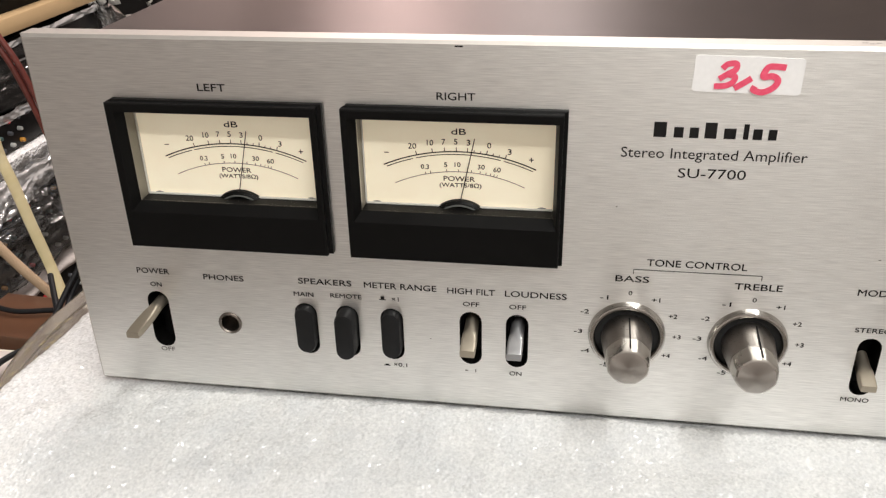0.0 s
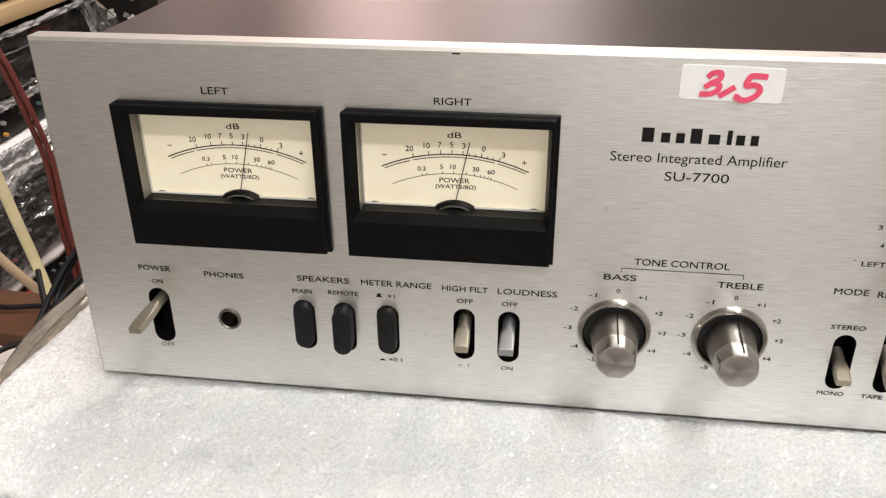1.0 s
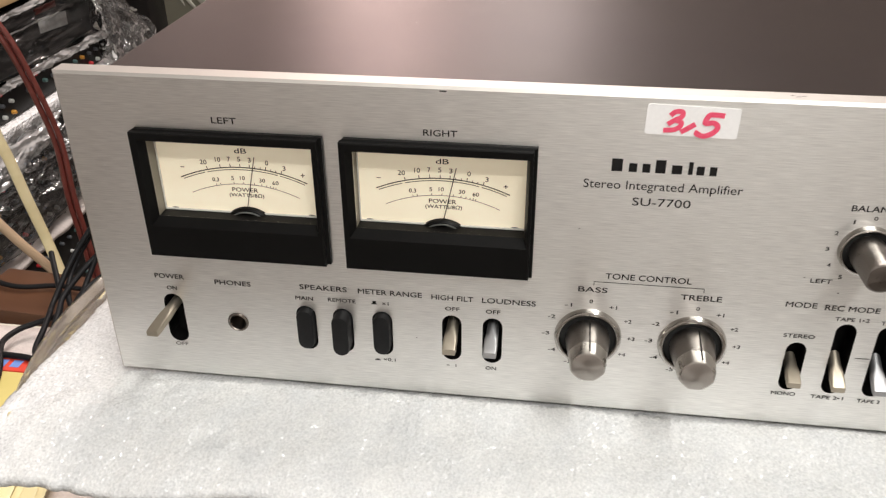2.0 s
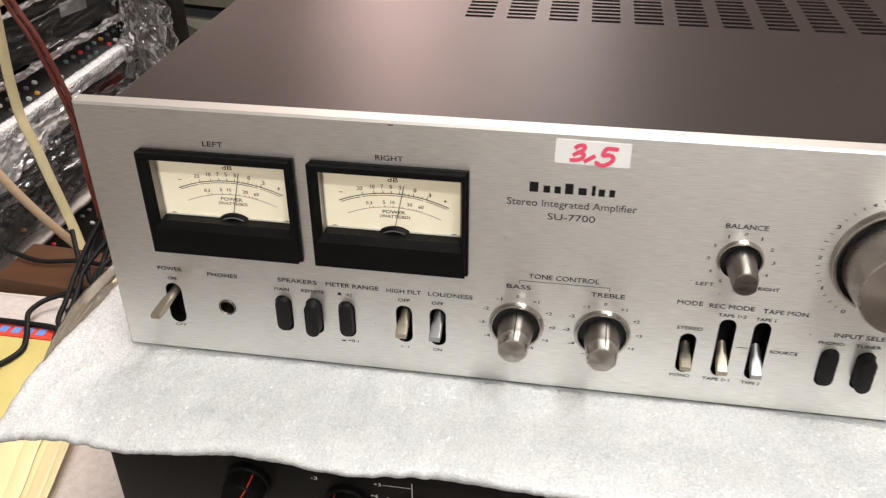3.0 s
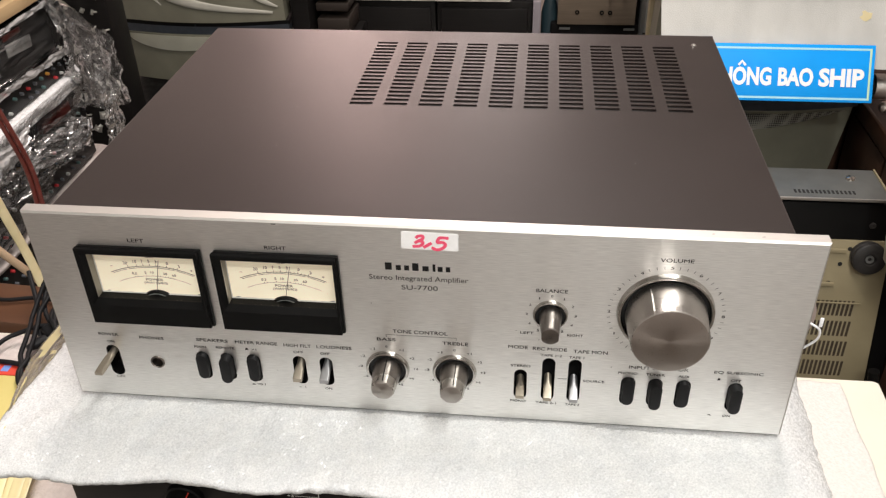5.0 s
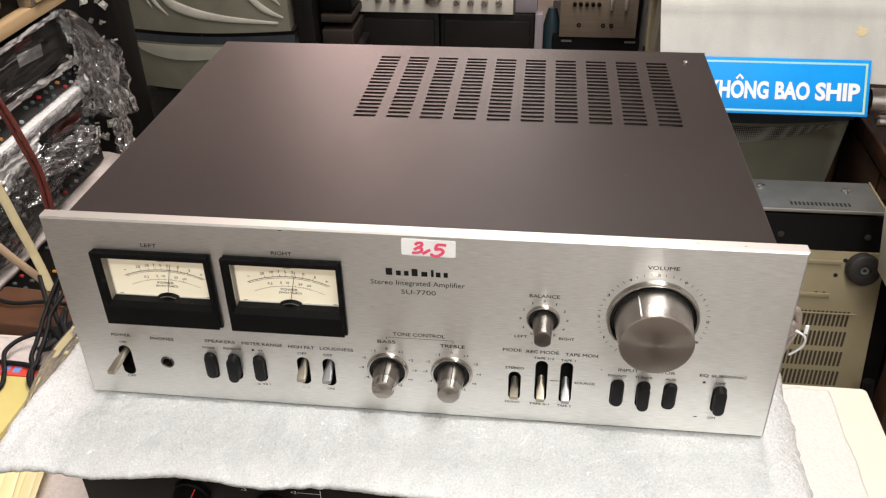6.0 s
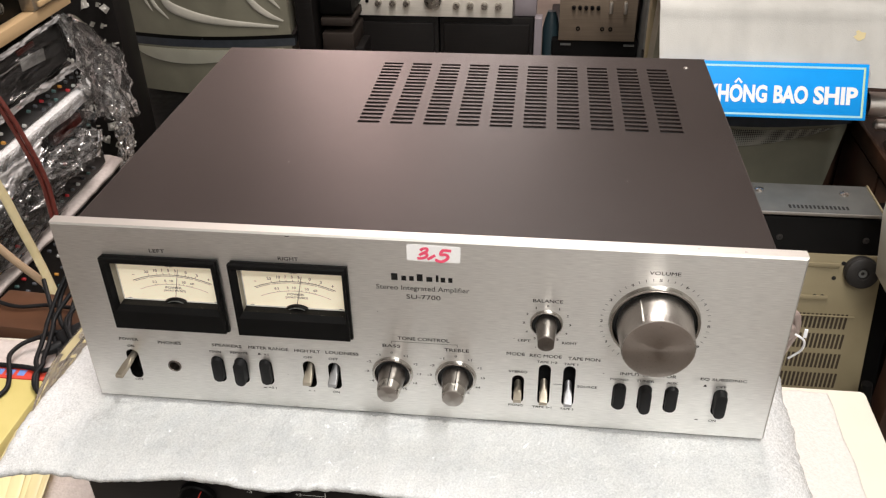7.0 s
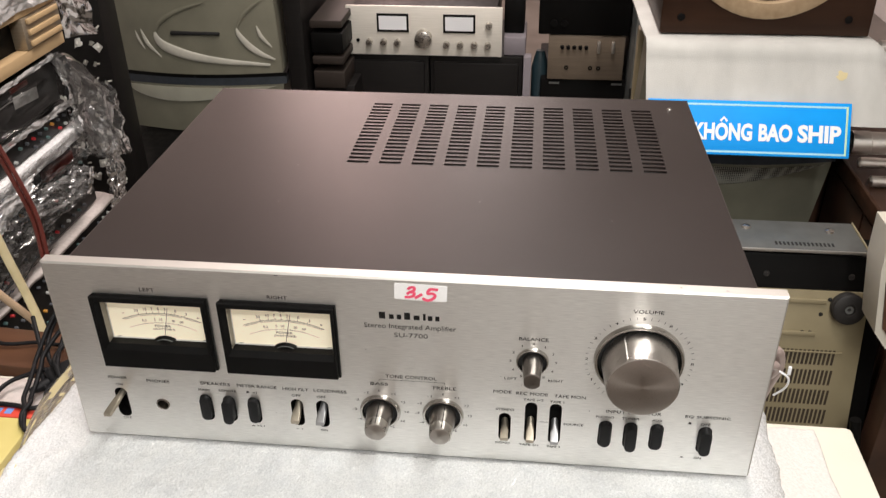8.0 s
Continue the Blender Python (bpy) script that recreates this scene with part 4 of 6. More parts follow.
def black_knob(x, z, r, out, angle):
    body = part("knob", lathe([(r + 0.0015, 0.0), (r + 0.0012, 0.004), (r, 0.005), (r * 0.92, out - 0.001), (r * 0.86, out), (0, out)], (x, -0.012, z), "y", 40), BLACK, lower, "black control knob with a red pointer")
    c, s = math.cos(angle), math.sin(angle)
    part("pointer_line", line_on([(x, z), (x + s * r * 0.84, z + c * r * 0.84)], 0.0006, -0.01215 - out), RED_LINE, body)
    g = bmesh.new()
    lo, hi = r * 1.004, r * 0.926
    g.faces.new([g.verts.new((x + s * q + k * c * 0.0003, y, z + c * q - k * s * 0.0003)) for q, y, k in ((lo, -0.018, -1), (lo, -0.018, 1), (hi, -0.011 - out, 1), (hi, -0.011 - out, -1))])
    part("pointer_line", g, RED_LINE, body)


black_knob(0.0605, -0.0830, 0.0125, 0.016, 0.5)
black_knob(0.1190, -0.0895, 0.0115, 0.016, -0.5)
black_knob(0.2990, -0.0860, 0.0125, 0.016, 0.2)
for text, x, z, w, h in (("Integrated Amplifier", 0.2210, -0.0808, 0.0590, 0.0056), ("-3", 0.1000, -0.0750, 0.0040, 0.0026), ("+3", 0.1367, -0.0740, 0.0042, 0.0026), ("+4", 0.1345, -0.0835, 0.0042, 0.0026),
                         ("5", 0.1310, -0.0915, 0.0020, 0.0026), ("3kHz", 0.1462, -0.0850, 0.0090, 0.0030)):
    lettering(text, x, z, w, h, lower, WHITE_INK, -0.01215)
lines = strip(0.1395, 0.1566, -0.0742, -0.0738, -0.01215)
strip(0.1563, 0.1568, -0.0820, -0.0700, -0.01215, lines)
part("scale_line", lines, WHITE_INK, lower, smooth=0)
part("slide_switch", box(0.1515, 0.1625, -0.016, -0.012, -0.0915, -0.0830, 0.0008), BLACK, lower)


# ---- foam ----
def sheet(x_of, y_of, z_of, thick, nx, ny):
    """A closed soft sheet over a grid; the three functions of (u, v) in 0..1 give the upper side."""
    us, vs = np.linspace(0, 1, nx), np.linspace(0, 1, ny)
    verts, faces = [], []
    for down in (0, 1):
        for u in us:
            for v in vs:
                rim = min(u, v, 1 - u, 1 - v)
                z = z_of(u, v)
                t = thick(u, v) if callable(thick) else thick
                round_off = t * 0.16 * max(0.0, 1 - rim * 90) ** 2
                verts.append((x_of(u, v), y_of(u, v), z - t + round_off if down else z - round_off))
    off = nx * ny
    for i in range(nx - 1):
        for j in range(ny - 1):
            a = i * ny + j
            faces.append((a, a + ny, a + ny + 1, a + 1))
            faces.append((off + a, off + a + 1, off + a + ny + 1, off + a + ny))
    border = [i * ny for i in range(nx)] + [(nx - 1) * ny + j for j in range(1, ny)] + [i * ny + ny - 1 for i in range(nx - 2, -1, -1)] + [j for j in range(ny - 2, 0, -1)]
    for a, b in zip(border, border[1:] + border[:1]):
        faces.append((a, off + a, off + b, b))
    me = bpy.data.meshes.new("foam_sheet")
    me.from_pydata(verts, [], faces)
    me.shade_smooth()
    return me


def wave(a, b, c):
    return noise.noise(Vector((a, b, c)))


def foam_x(u, v):
    left = -0.042 - 0.006 * v - 0.013 * max(0.0, 1 - v * 4) ** 1.3 + 0.003 * wave(v * 9, 1.3, 0) + 0.0012 * wave(v * 60, 4.3, 0)
    right = 0.476 + 0.010 * math.sin(v * 2.6) + 0.004 * wave(v * 11, 7.7, 0) + 0.002 * wave(v * 60, 9.1, 0)
    return left + (right - left) * u


def foam_y(u, v):
    front = -0.0605 + 0.004 * wave(u * 10, 2.1, 5) + 0.0012 * wave(u * 90, 3.1, 2) + 0.008 * max(0, u - 0.5)
    return front + (0.34 - front) * v


def foam_z(u, v):
    x, y = foam_x(u, v), foam_y(u, v)
    front = max(0.0, (-0.022 - y) / 0.04)
    z = -0.0018 - 0.0068 * front ** 1.6 - 0.0050 * min(1.0, max(0.0, (0.10 - x) / 0.08)) * min(1.0, front)
    z -= 0.0045 * max(0.0, (-0.012 - x) / 0.03) ** 1.5
    z -= 0.022 * max(0.0, (x - 0.452) / 0.03) ** 1.5
    if y < -0.0015:  # the sheet swells up against the panel's foot
        z += 0.0042 * math.exp(-((y + 0.006) / 0.012) ** 2) * max(0.0, min(1.0, (x - 0.02) / 0.06, (0.43 - x) / 0.08)) * (0.8 + 0.5 * wave(x * 18, 3.0, 1))
    z += 0.0008 * wave(x * 75, y * 75, 4) * (1 if y < -0.004 else 0)
    z += 0.0010 * wave(x * 26, y * 26, 0) * (1 if y < -0.004 or x < -0.004 or x > 0.454 else 0.0)
    return z + 0.0003 * wave(x * 190, y * 190, 3) + 0.0005 * wave(x * 480, y * 480, 8) - 0.0006


def foam_thick(u, v):
    """Thin and crumbly at the open front and side edges, thick where the amplifiers press it."""
    rim = min(1.0, (foam_y(u, v) + 0.0615) / 0.024, (foam_x(u, v) + 0.056) / 0.02)
    return 0.0042 + 0.0093 * max(0.0, rim) ** 0.8


foam_me = sheet(foam_x, foam_y, foam_z, foam_thick, 340, 230)
foam_me.materials.append(FOAM)
tagged(new("foam_sheet", foam_me), "white foam packing sheet between the two amplifiers", "foam sheet")
left_me = sheet(lambda u, v: -0.42 + 0.44 * u + 0.002 * wave(v * 8, 0, 4), lambda u, v: -0.052 + 0.318 * v + 0.002 * wave(u * 8, 5, 4),
                lambda u, v: -0.1876 + 0.0003 * wave(u * 9, v * 14, 2), 0.0018, 60, 60)
left_me.materials.append(PINK_FOAM)
tagged(new("foam_sheet", left_me), "thin pinkish-white foam sheet under the cords on the table", "foam sheet")
thin_me = sheet(lambda u, v: 0.43 + 0.165 * u + 0.002 * wave(v * 8, 0, 1), lambda u, v: -0.045 + 0.305 * v + 0.002 * wave(u * 8, 5, 1),
                lambda u, v: -0.1835 + 0.001 * wave(u * 9, v * 14, 2) + 0.0003 * wave(u * 70, v * 200, 2), 0.0058, 70, 160)
thin_me.materials.append(THIN_FOAM)
tagged(new("foam_sheet", thin_me), "thin flat foam sheet lying on the cream table", "foam sheet")

# yellowed packing strip along the foam's edge
strip_bm = bmesh.new()
rows = []
for k in range(41):
    t = k / 40
    y = 0.16 - 0.19 * t
    wide = 0.023 * (1 - max(0.0, (t - 0.55) / 0.45) ** 1.6) + 0.0004
    row = []
    for q in range(9):
        s = q / 8
        row.append(strip_bm.verts.new((-0.0355 - 0.005 * t - wide * s, y, -0.0078 - 0.008 * s * (1 - t) + 0.0020 * math.cos(4.3 * math.pi * s + 1.5 * t) * (1.05 - t) + 0.0005 * wave(y * 60, s * 3, 2))))
    rows.append(row)
for a, b in zip(rows, rows[1:]):
    for q in range(8):
        strip_bm.faces.new((a[q], a[q + 1], b[q + 1], b[q]))
bmesh.ops.solidify(strip_bm, geom=strip_bm.faces[:], thickness=0.0012)
solo("packing_strip", strip_bm, YELLOW_FILM, "yellowed plastic packing strip along the foam edge", "packing strip")
for dx, dz, r in ((-0.036, 0.001, 0.011), (-0.022, 0.003, 0.006), (-0.013, 0.0, 0.0045), (-0.006, 0.001, 0.005), (0.001, 0.0, 0.0035)):
    solo("packing_strip", tube([(-0.138 + dx * 0.9, 0.12, -0.171 + dz), (-0.124 + dx, 0.064, -0.168 + dz), (-0.118 + dx * 0.9, 0.024, -0.174 + dz), (-0.112 + dx * 0.8, -0.04, -0.183 + dz)], r, 8, 8, 0.22), YELLOW_FILM, "folded yellowish plastic packing strip on the table", "packing strip", "folded strips on the table")

# ---- on the table beside the amplifiers ----
carton = thing("carton", "flat yellow carton with a red printed band", "box", (-0.27, 0.13, -0.19))
part("body", box(-0.36, -0.190, 0.03, 0.1915, -0.1872, -0.1745, 0.0015), YELLOW, carton)
part("band", box(-0.36, -0.1905, 0.1918, 0.2085, -0.1872, -0.1742, 0.0012), RED, carton, "red printed band")
for bx in (-0.262, -0.250, -0.238, -0.226):
    part("print_bar", box(bx, bx + 0.008, 0.1960, 0.2045, -0.17435, -0.1741), BLUE_INK, carton)
board = box(-0.335, -0.07, 0.284, 0.352, -0.232, -0.190, 0.003)
board.transform(Matrix.Translation((-0.2, 0.318, 0)) @ Matrix.Rotation(radians(-4), 4, "Z") @ Matrix.Translation((0.2, -0.318, 0)))
solo("wooden_board", board, WOOD_RED, "reddish-brown wooden board behind the table edge", "board")
solo("board_support", box(-0.33, -0.075, 0.292, 0.345, -0.95, -0.234, 0.004), WOOD_DARK, "dark wooden trestle under the brown board", "support")

cords = (
    [(-0.27, 0.10, -0.1715), (-0.235, 0.145, -0.1715), (-0.223, 0.170, -0.1715), (-0.229, 0.190, -0.1705), (-0.241, 0.210, -0.171), (-0.251, 0.229, -0.175), (-0.248, 0.247, -0.176), (-0.234, 0.257, -0.174), (-0.218, 0.262, -0.170), (-0.19, 0.270, -0.170), (-0.15, 0.28, -0.17)],
    [(-0.34, 0.214, -0.1740), (-0.28, 0.2085, -0.1715), (-0.221, 0.2065, -0.1715), (-0.202, 0.201, -0.170), (-0.191, 0.205, -0.170), (-0.183, 0.222, -0.173), (-0.165, 0.245, -0.178), (-0.13, 0.27, -0.18)],
    [(-0.20, 0.345, -0.10), (-0.226, 0.315, -0.140), (-0.231, 0.278, -0.165), (-0.224, 0.256, -0.166), (-0.219, 0.237, -0.168), (-0.213, 0.215, -0.169), (-0.203, 0.200, -0.168), (-0.197, 0.186, -0.169), (-0.189, 0.172, -0.1705), (-0.180, 0.170, -0.172), (-0.182, 0.191, -0.173), (-0.181, 0.213, -0.176), (-0.15, 0.24, -0.18)],
    [(-0.16, 0.345, -0.11), (-0.205, 0.322, -0.140), (-0.222, 0.283, -0.160), (-0.217, 0.258, -0.166), (-0.213, 0.240, -0.170), (-0.208, 0.220, -0.171), (-0.200, 0.205, -0.166), (-0.201, 0.190, -0.168), (-0.193, 0.176, -0.171), (-0.183, 0.178, -0.174), (-0.165, 0.20, -0.178)],
    [(-0.26, 0.330, -0.150), (-0.232, 0.288, -0.168), (-0.219, 0.261, -0.174), (-0.198, 0.236, -0.176), (-0.187, 0.248, -0.174), (-0.188, 0.275, -0.172), (-0.16, 0.30, -0.17)],
    [(-0.20, 0.335, -0.120), (-0.212, 0.300, -0.160), (-0.199, 0.264, -0.160), (-0.190, 0.246, -0.165), (-0.196, 0.228, -0.172), (-0.181, 0.210, -0.178), (-0.15, 0.20, -0.182)],
    [(-0.17, 0.33, -0.14), (-0.205, 0.305, -0.160), (-0.208, 0.275, -0.162), (-0.193, 0.252, -0.160), (-0.178, 0.236, -0.168), (-0.16, 0.22, -0.180)],
    [(-0.345, 0.335, -0.184), (-0.30, 0.322, -0.185), (-0.262, 0.328, -0.185), (-0.225, 0.325, -0.184), (-0.16, 0.335, -0.180), (-0.08, 0.335, -0.150)],
    [(-0.09, 0.33, -0.10), (-0.16, 0.345, -0.105), (-0.205, 0.340, -0.115), (-0.228, 0.315, -0.150), (-0.222, 0.285, -0.164), (-0.200, 0.262, -0.170), (-0.17, 0.255, -0.176), (-0.12, 0.28, -0.18)],
)
for pts in cords:
    solo("power_cable", tube(pts, 0.0025, 10, 8), CABLE, "black rubber power cord lying in loops on the table", "cable", "black cords on the table")
plug = box(-0.014, 0.014, -0.018, 0.018, -0.010, 0.010, 0.005, 3)
lathe([(0, 0), (0.0060, 0.001), (0.0065, 0.006), (0.0050, 0.014), (0.0032, 0.022), (0, 0.022)], (0, -0.017, 0), "y", 18, plug)
plug.transform(Matrix.Translation((-0.194, 0.264, -0.1765)) @ Matrix.Rotation(radians(-38), 4, "Z"))
solo("power_plug", plug, CABLE, "black rubber mains plug among the cords", "plug")

# hanging cables and straps at the shelf
twin = [(-0.445, 0.5, 0.22), (-0.412, 0.5, 0.11), (-0.385, 0.5, 0.027), (-0.366, 0.5, -0.014), (-0.350, 0.5, -0.068), (-0.340, 0.5, -0.120), (-0.334, 0.49, -0.180), (-0.322, 0.48, -0.26), (-0.30, 0.45, -0.40)]
cable = thing("speaker_cable", "dark red twin speaker cable hanging at the shelf", "cable", (-0.35, 0.5, -0.07))
for k in (-1, 1):
    part("strand", tube([(x + 0.0029 * k, y + 0.001 * k, z + 0.0012 * k) for x, y, z in twin], 0.0031, 10, 8), RED_CABLE, cable)
solo("strap", tube([(-0.395, 0.5, 0.12), (-0.406, 0.5, 0.0), (-0.411, 0.5, -0.060), (-0.411, 0.5, -0.107), (-0.403, 0.5, -0.145), (-0.395, 0.5, -0.190), (-0.385, 0.5, -0.240), (-0.370, 0.49, -0.287), (-0.35, 0.47, -0.36)], 0.0085, 10, 8, 0.4), YELLOW_TAPE, "cream plastic strap hanging at the shelf", "strap")
solo("woven_cable", tube([(-0.60, 0.53, -0.02), (-0.52, 0.51, -0.12), (-0.456, 0.5, -0.200), (-0.423, 0.5, -0.244), (-0.381, 0.5, -0.291), (-0.345, 0.49, -0.335), (-0.31, 0.47, -0.40)], 0.0055, 12, 8), WOVEN, "woven beige cord hanging at the shelf", "cord")

# cable bundle behind the amplifier
set_out(0.0, 0.0, 0.018)
bundle = thing("cable_bundle", "bundled grey cable with a white tie behind the amplifier", "cable", (0.5, 0.14, -0.184))
part("loop", tube([(0.4890, 0.170, -0.196), (0.5030, 0.165, -0.092), (0.5070, 0.150, -0.042), (0.4980, 0.140, -0.018), (0.4850, 0.145, -0.038), (0.4890, 0.155, -0.072), (0.5010, 0.160, -0.196)], 0.0040, 10, 8), GREY_CABLE, bundle)
part("loop", tube([(0.4810, 0.160, -0.196), (0.4930, 0.150, -0.072), (0.5010, 0.140, -0.037), (0.4910, 0.130, -0.027), (0.4810, 0.140, -0.062), (0.4770, 0.150, -0.196)], 0.0038, 10, 8), GREY_CABLE, bundle)
part("tie", tube([(0.4990, 0.124, -0.026), (0.5065, 0.124, -0.032), (0.5085, 0.130, -0.046), (0.5020, 0.134, -0.058)], 0.0009, 8, 6), SIGN_WHITE, bundle, "white cable tie")
part("tie_end", box(0.5040, 0.5066, 0.121, 0.1225, -0.0270, -0.0190, 0.0005), SIGN_WHITE, bundle, "white tail of the cable tie")


# ---- stacked wrapped mixers on the left ----
set_out(0.0, 0.0, 0.0)


def film(at, nu, nv, depth, seed, mat, label, along=6.0, across=9.0, cut=0.0):
    """A creased clear sheet: sharp folds run mostly along u, finer ones cross them; at(u, v) is its smooth shape."""
    verts, faces = [], []
    for i in range(nu):
        for j in range(nv):
            u, v = i / (nu - 1), j / (nv - 1)
            o = at(u, v)
            n = (at(u + 0.01, v) - o).cross(at(u, v + 0.01) - o).normalized()
            p = Vector((u * along, v * across, seed))
            p += 0.55 * Vector((noise.noise(p * 0.8 + Vector((3, 1, 4))), noise.noise(p * 0.8 + Vector((1, 5, 9))), 0))
            q = Vector((p.x * 1.9 + p.y * 0.7, p.y * 1.1 - p.x * 0.8, seed + 4))
            w = 0.55 - 1.25 * abs(noise.noise(p)) - 0.75 * abs(noise.noise(q)) - 0.42 * abs(noise.noise(q * 2.6)) + 0.16 * noise.noise(p * 5.3)
            ragged = cut * noise.noise(Vector((u * along * 1.7, seed, 2))) * (1 if v > 0.5 else 0)
            s = Vector((noise.noise(p + Vector((9, 0, 0))), noise.noise(p + Vector((0, 9, 0))), noise.noise(p + Vector((0, 0, 9)))))
            verts.append(o + n * (depth * w) + s * depth * 0.35 + Vector((0, 0, ragged * (v - 0.5))))
            if i and j:
                k = i * nv + j
                faces += [(k - nv - 1, k - 1, k, k - nv)]
    me = bpy.data.meshes.new("plastic_wrap")
    me.from_pydata(verts, [], faces)
    me.materials.append(mat)
    for f in me.polygons:
        f.use_smooth = True
    return tagged(new("plastic_wrap", settle(me)), label, "plastic wrap")


def between(a, b, c, d):
    """The sheet spanned by the corners a-b (start and end of one long edge) and c-d (of the other)."""
    a, b, c, d = Vector(a), Vector(b), Vector(c), Vector(d)
    return lambda u, v: a.lerp(b, u).lerp(c.lerp(d, u), v)


random.seed(5)


def mixer(y0, y1, z0, z1, xf, rows, label):
    """A black mixing unit that faces +x, with rows of small coloured knobs."""
    unit = thing("audio_mixer", label, "mixer", (xf - 0.12, (y0 + y1) / 2, z0), "wrapped units in the stack")
    part("body", box(xf - 0.26, xf - 0.004, y0, y1, z0, z1, 0.003), BLACK, unit)
    part("front_panel", box(xf - 0.004, xf, y0 + 0.002, y1 - 0.002, z0 + 0.002, z1 - 0.002, 0.001), BLACK_PANEL, unit)
    n = int((y1 - y0) / 0.021)
    for r in range(rows):
        z = z0 + (z1 - z0) * (r + 0.6) / (rows + 0.2)
        for k in range(n):
            if random.random() < 0.20:
                continue
            y = y0 + 0.014 + k * 0.021
            col = random.choices(KNOB_COLOURS, (4, 1, 1, 9, 4))[0]
            part("knob", lathe([(0.0030, 0), (0.0027, 0.005), (0.0022, 0.0058), (0, 0.0058)], (xf, y, z), "x", 10), col, unit)
    return unit


XF = -0.525
mixer(0.44, 0.99, -0.352, -0.242, XF - 0.012, 4, "black mixing unit with coloured knobs in the stack")
mixer(0.46, 0.955, -0.180, -0.130, XF - 0.008, 3, "black mixing unit with small knobs in the stack")
mixer(0.50, 0.945, -0.128, -0.046, XF - 0.008, 0, "black audio unit wrapped in clear film in the stack")
label_card = box(-0.0004, 0.0004, 0, 0.072, 0, 0.020, 0.0003)
label_card.transform(Matrix.Translation((XF - 0.0070, 0.806, -0.094)) @ Matrix.Rotation(radians(-5), 4, "X"))
solo("paper_label", label_card, TAG_GREY, "grey paper label under the film on the black unit", "label")
solo("red_trim", box(XF - 0.0078, XF - 0.0050, 0.804, 0.856, -0.068, -0.060, 0.0008), RED_CABLE, "dark red trim on the wrapped black unit", "trim")
slab = bmesh.new()
ends = 60
for j in range(ends + 1):
    y = 0.45 + 0.522 * j / ends
    front = XF + 0.004 + 0.0035 * wave(y * 21, 1, 3) - (0.010 if j == ends else 0.0)
    top, low = -0.1815 + 0.0016 * wave(y * 17, 4, 1), -0.2075 + 0.0035 * wave(y * 13, 2, 8)
    ring = [slab.verts.new(q) for q in ((XF - 0.25, y, top), (front - 0.003, y, top), (front, y, top - 0.002), (front + 0.001, y, (top + low) / 2), (front, y, low + 0.002), (front - 0.003, y, low), (XF - 0.25, y, low))]
    if j:
        for k in range(7):
            slab.faces.new((last[k], last[(k + 1) % 7], ring[(k + 1) % 7], ring[k]))
    else:
        slab.faces.new(ring)
    last = ring
slab.faces.new(last[::-1])
bmesh.ops.recalc_face_normals(slab, faces=slab.faces)
solo("foam_sheet", slab, LIT_FOAM, "thick white foam slab between the stacked units", "foam sheet")
solo("spacer_case", box(XF - 0.25, XF - 0.016, 0.47, 0.95, -0.2415, -0.2125, 0.002), BLACK, "black case under the white foam slab", "case")
solo("red_case", box(XF - 0.0155, XF - 0.004, 0.835, 0.932, -0.240, -0.220, 0.002), RED_CABLE, "small dark red case behind the clear film", "case")
me = sheet(lambda u, v: XF - 0.25 + 0.252 * u + 0.003 * wave(v * 16, u * 4, 3), lambda u, v: 0.42 + 0.61 * v,
           lambda u, v: -0.3545 - 0.006 * max(0.0, u - 0.9) / 0.1 + 0.0012 * wave(u * 9, v * 22, 7), 0.011, 30, 90)
me.materials.append(PINK_FOAM)
tagged(new("foam_sheet", settle(me)), "white foam sheet between the stacked units", "foam sheet")
mixer(0.40, 1.01, -0.475, -0.3725, XF - 0.006, 4, "black mixing unit with coloured knobs at the foot of the stack")
solo("support_crate", box(XF - 0.27, XF - 0.01, 0.40, 1.02, -0.95, -0.476, 0.004), WOOD_DARK, "dark crate under the stacked mixers", "crate")

gold = thing("amplifier", "champagne metal amplifier on top of the wrapped stack", "amplifier", (XF - 0.12, 0.82, -0.045))
part("body", box(XF - 0.26, XF - 0.02, 0.52, 0.985, -0.0455, 0.095, 0.003), BLACK, gold)
part("lower_rail", box(XF - 0.02, XF + 0.002, 0.52, 0.985, -0.0375, -0.0165, 0.002), WOOD_PALE, gold)
part("upper_rail", box(XF - 0.02, XF + 0.002, 0.52, 0.985, 0.036, 0.060, 0.002), WOOD_PALE, gold)
part("side_block", box(XF - 0.02, XF + 0.004, 0.868, 0.985, -0.0160, 0.0355, 0.002), CHAMPAGNE, gold)
for z in (-0.012, 0.006, 0.024):
    part("slat", box(XF + 0.004, XF + 0.009, 0.878, 0.976, z, z + 0.009, 0.0015), WOOD_PALE, gold)
for y in (0.60, 0.70, 0.80):
    part("knob", lathe([(0.010, 0), (0.009, 0.012), (0, 0.013)], (XF - 0.02, y, 0.010), "x", 20), CHROME, gold)

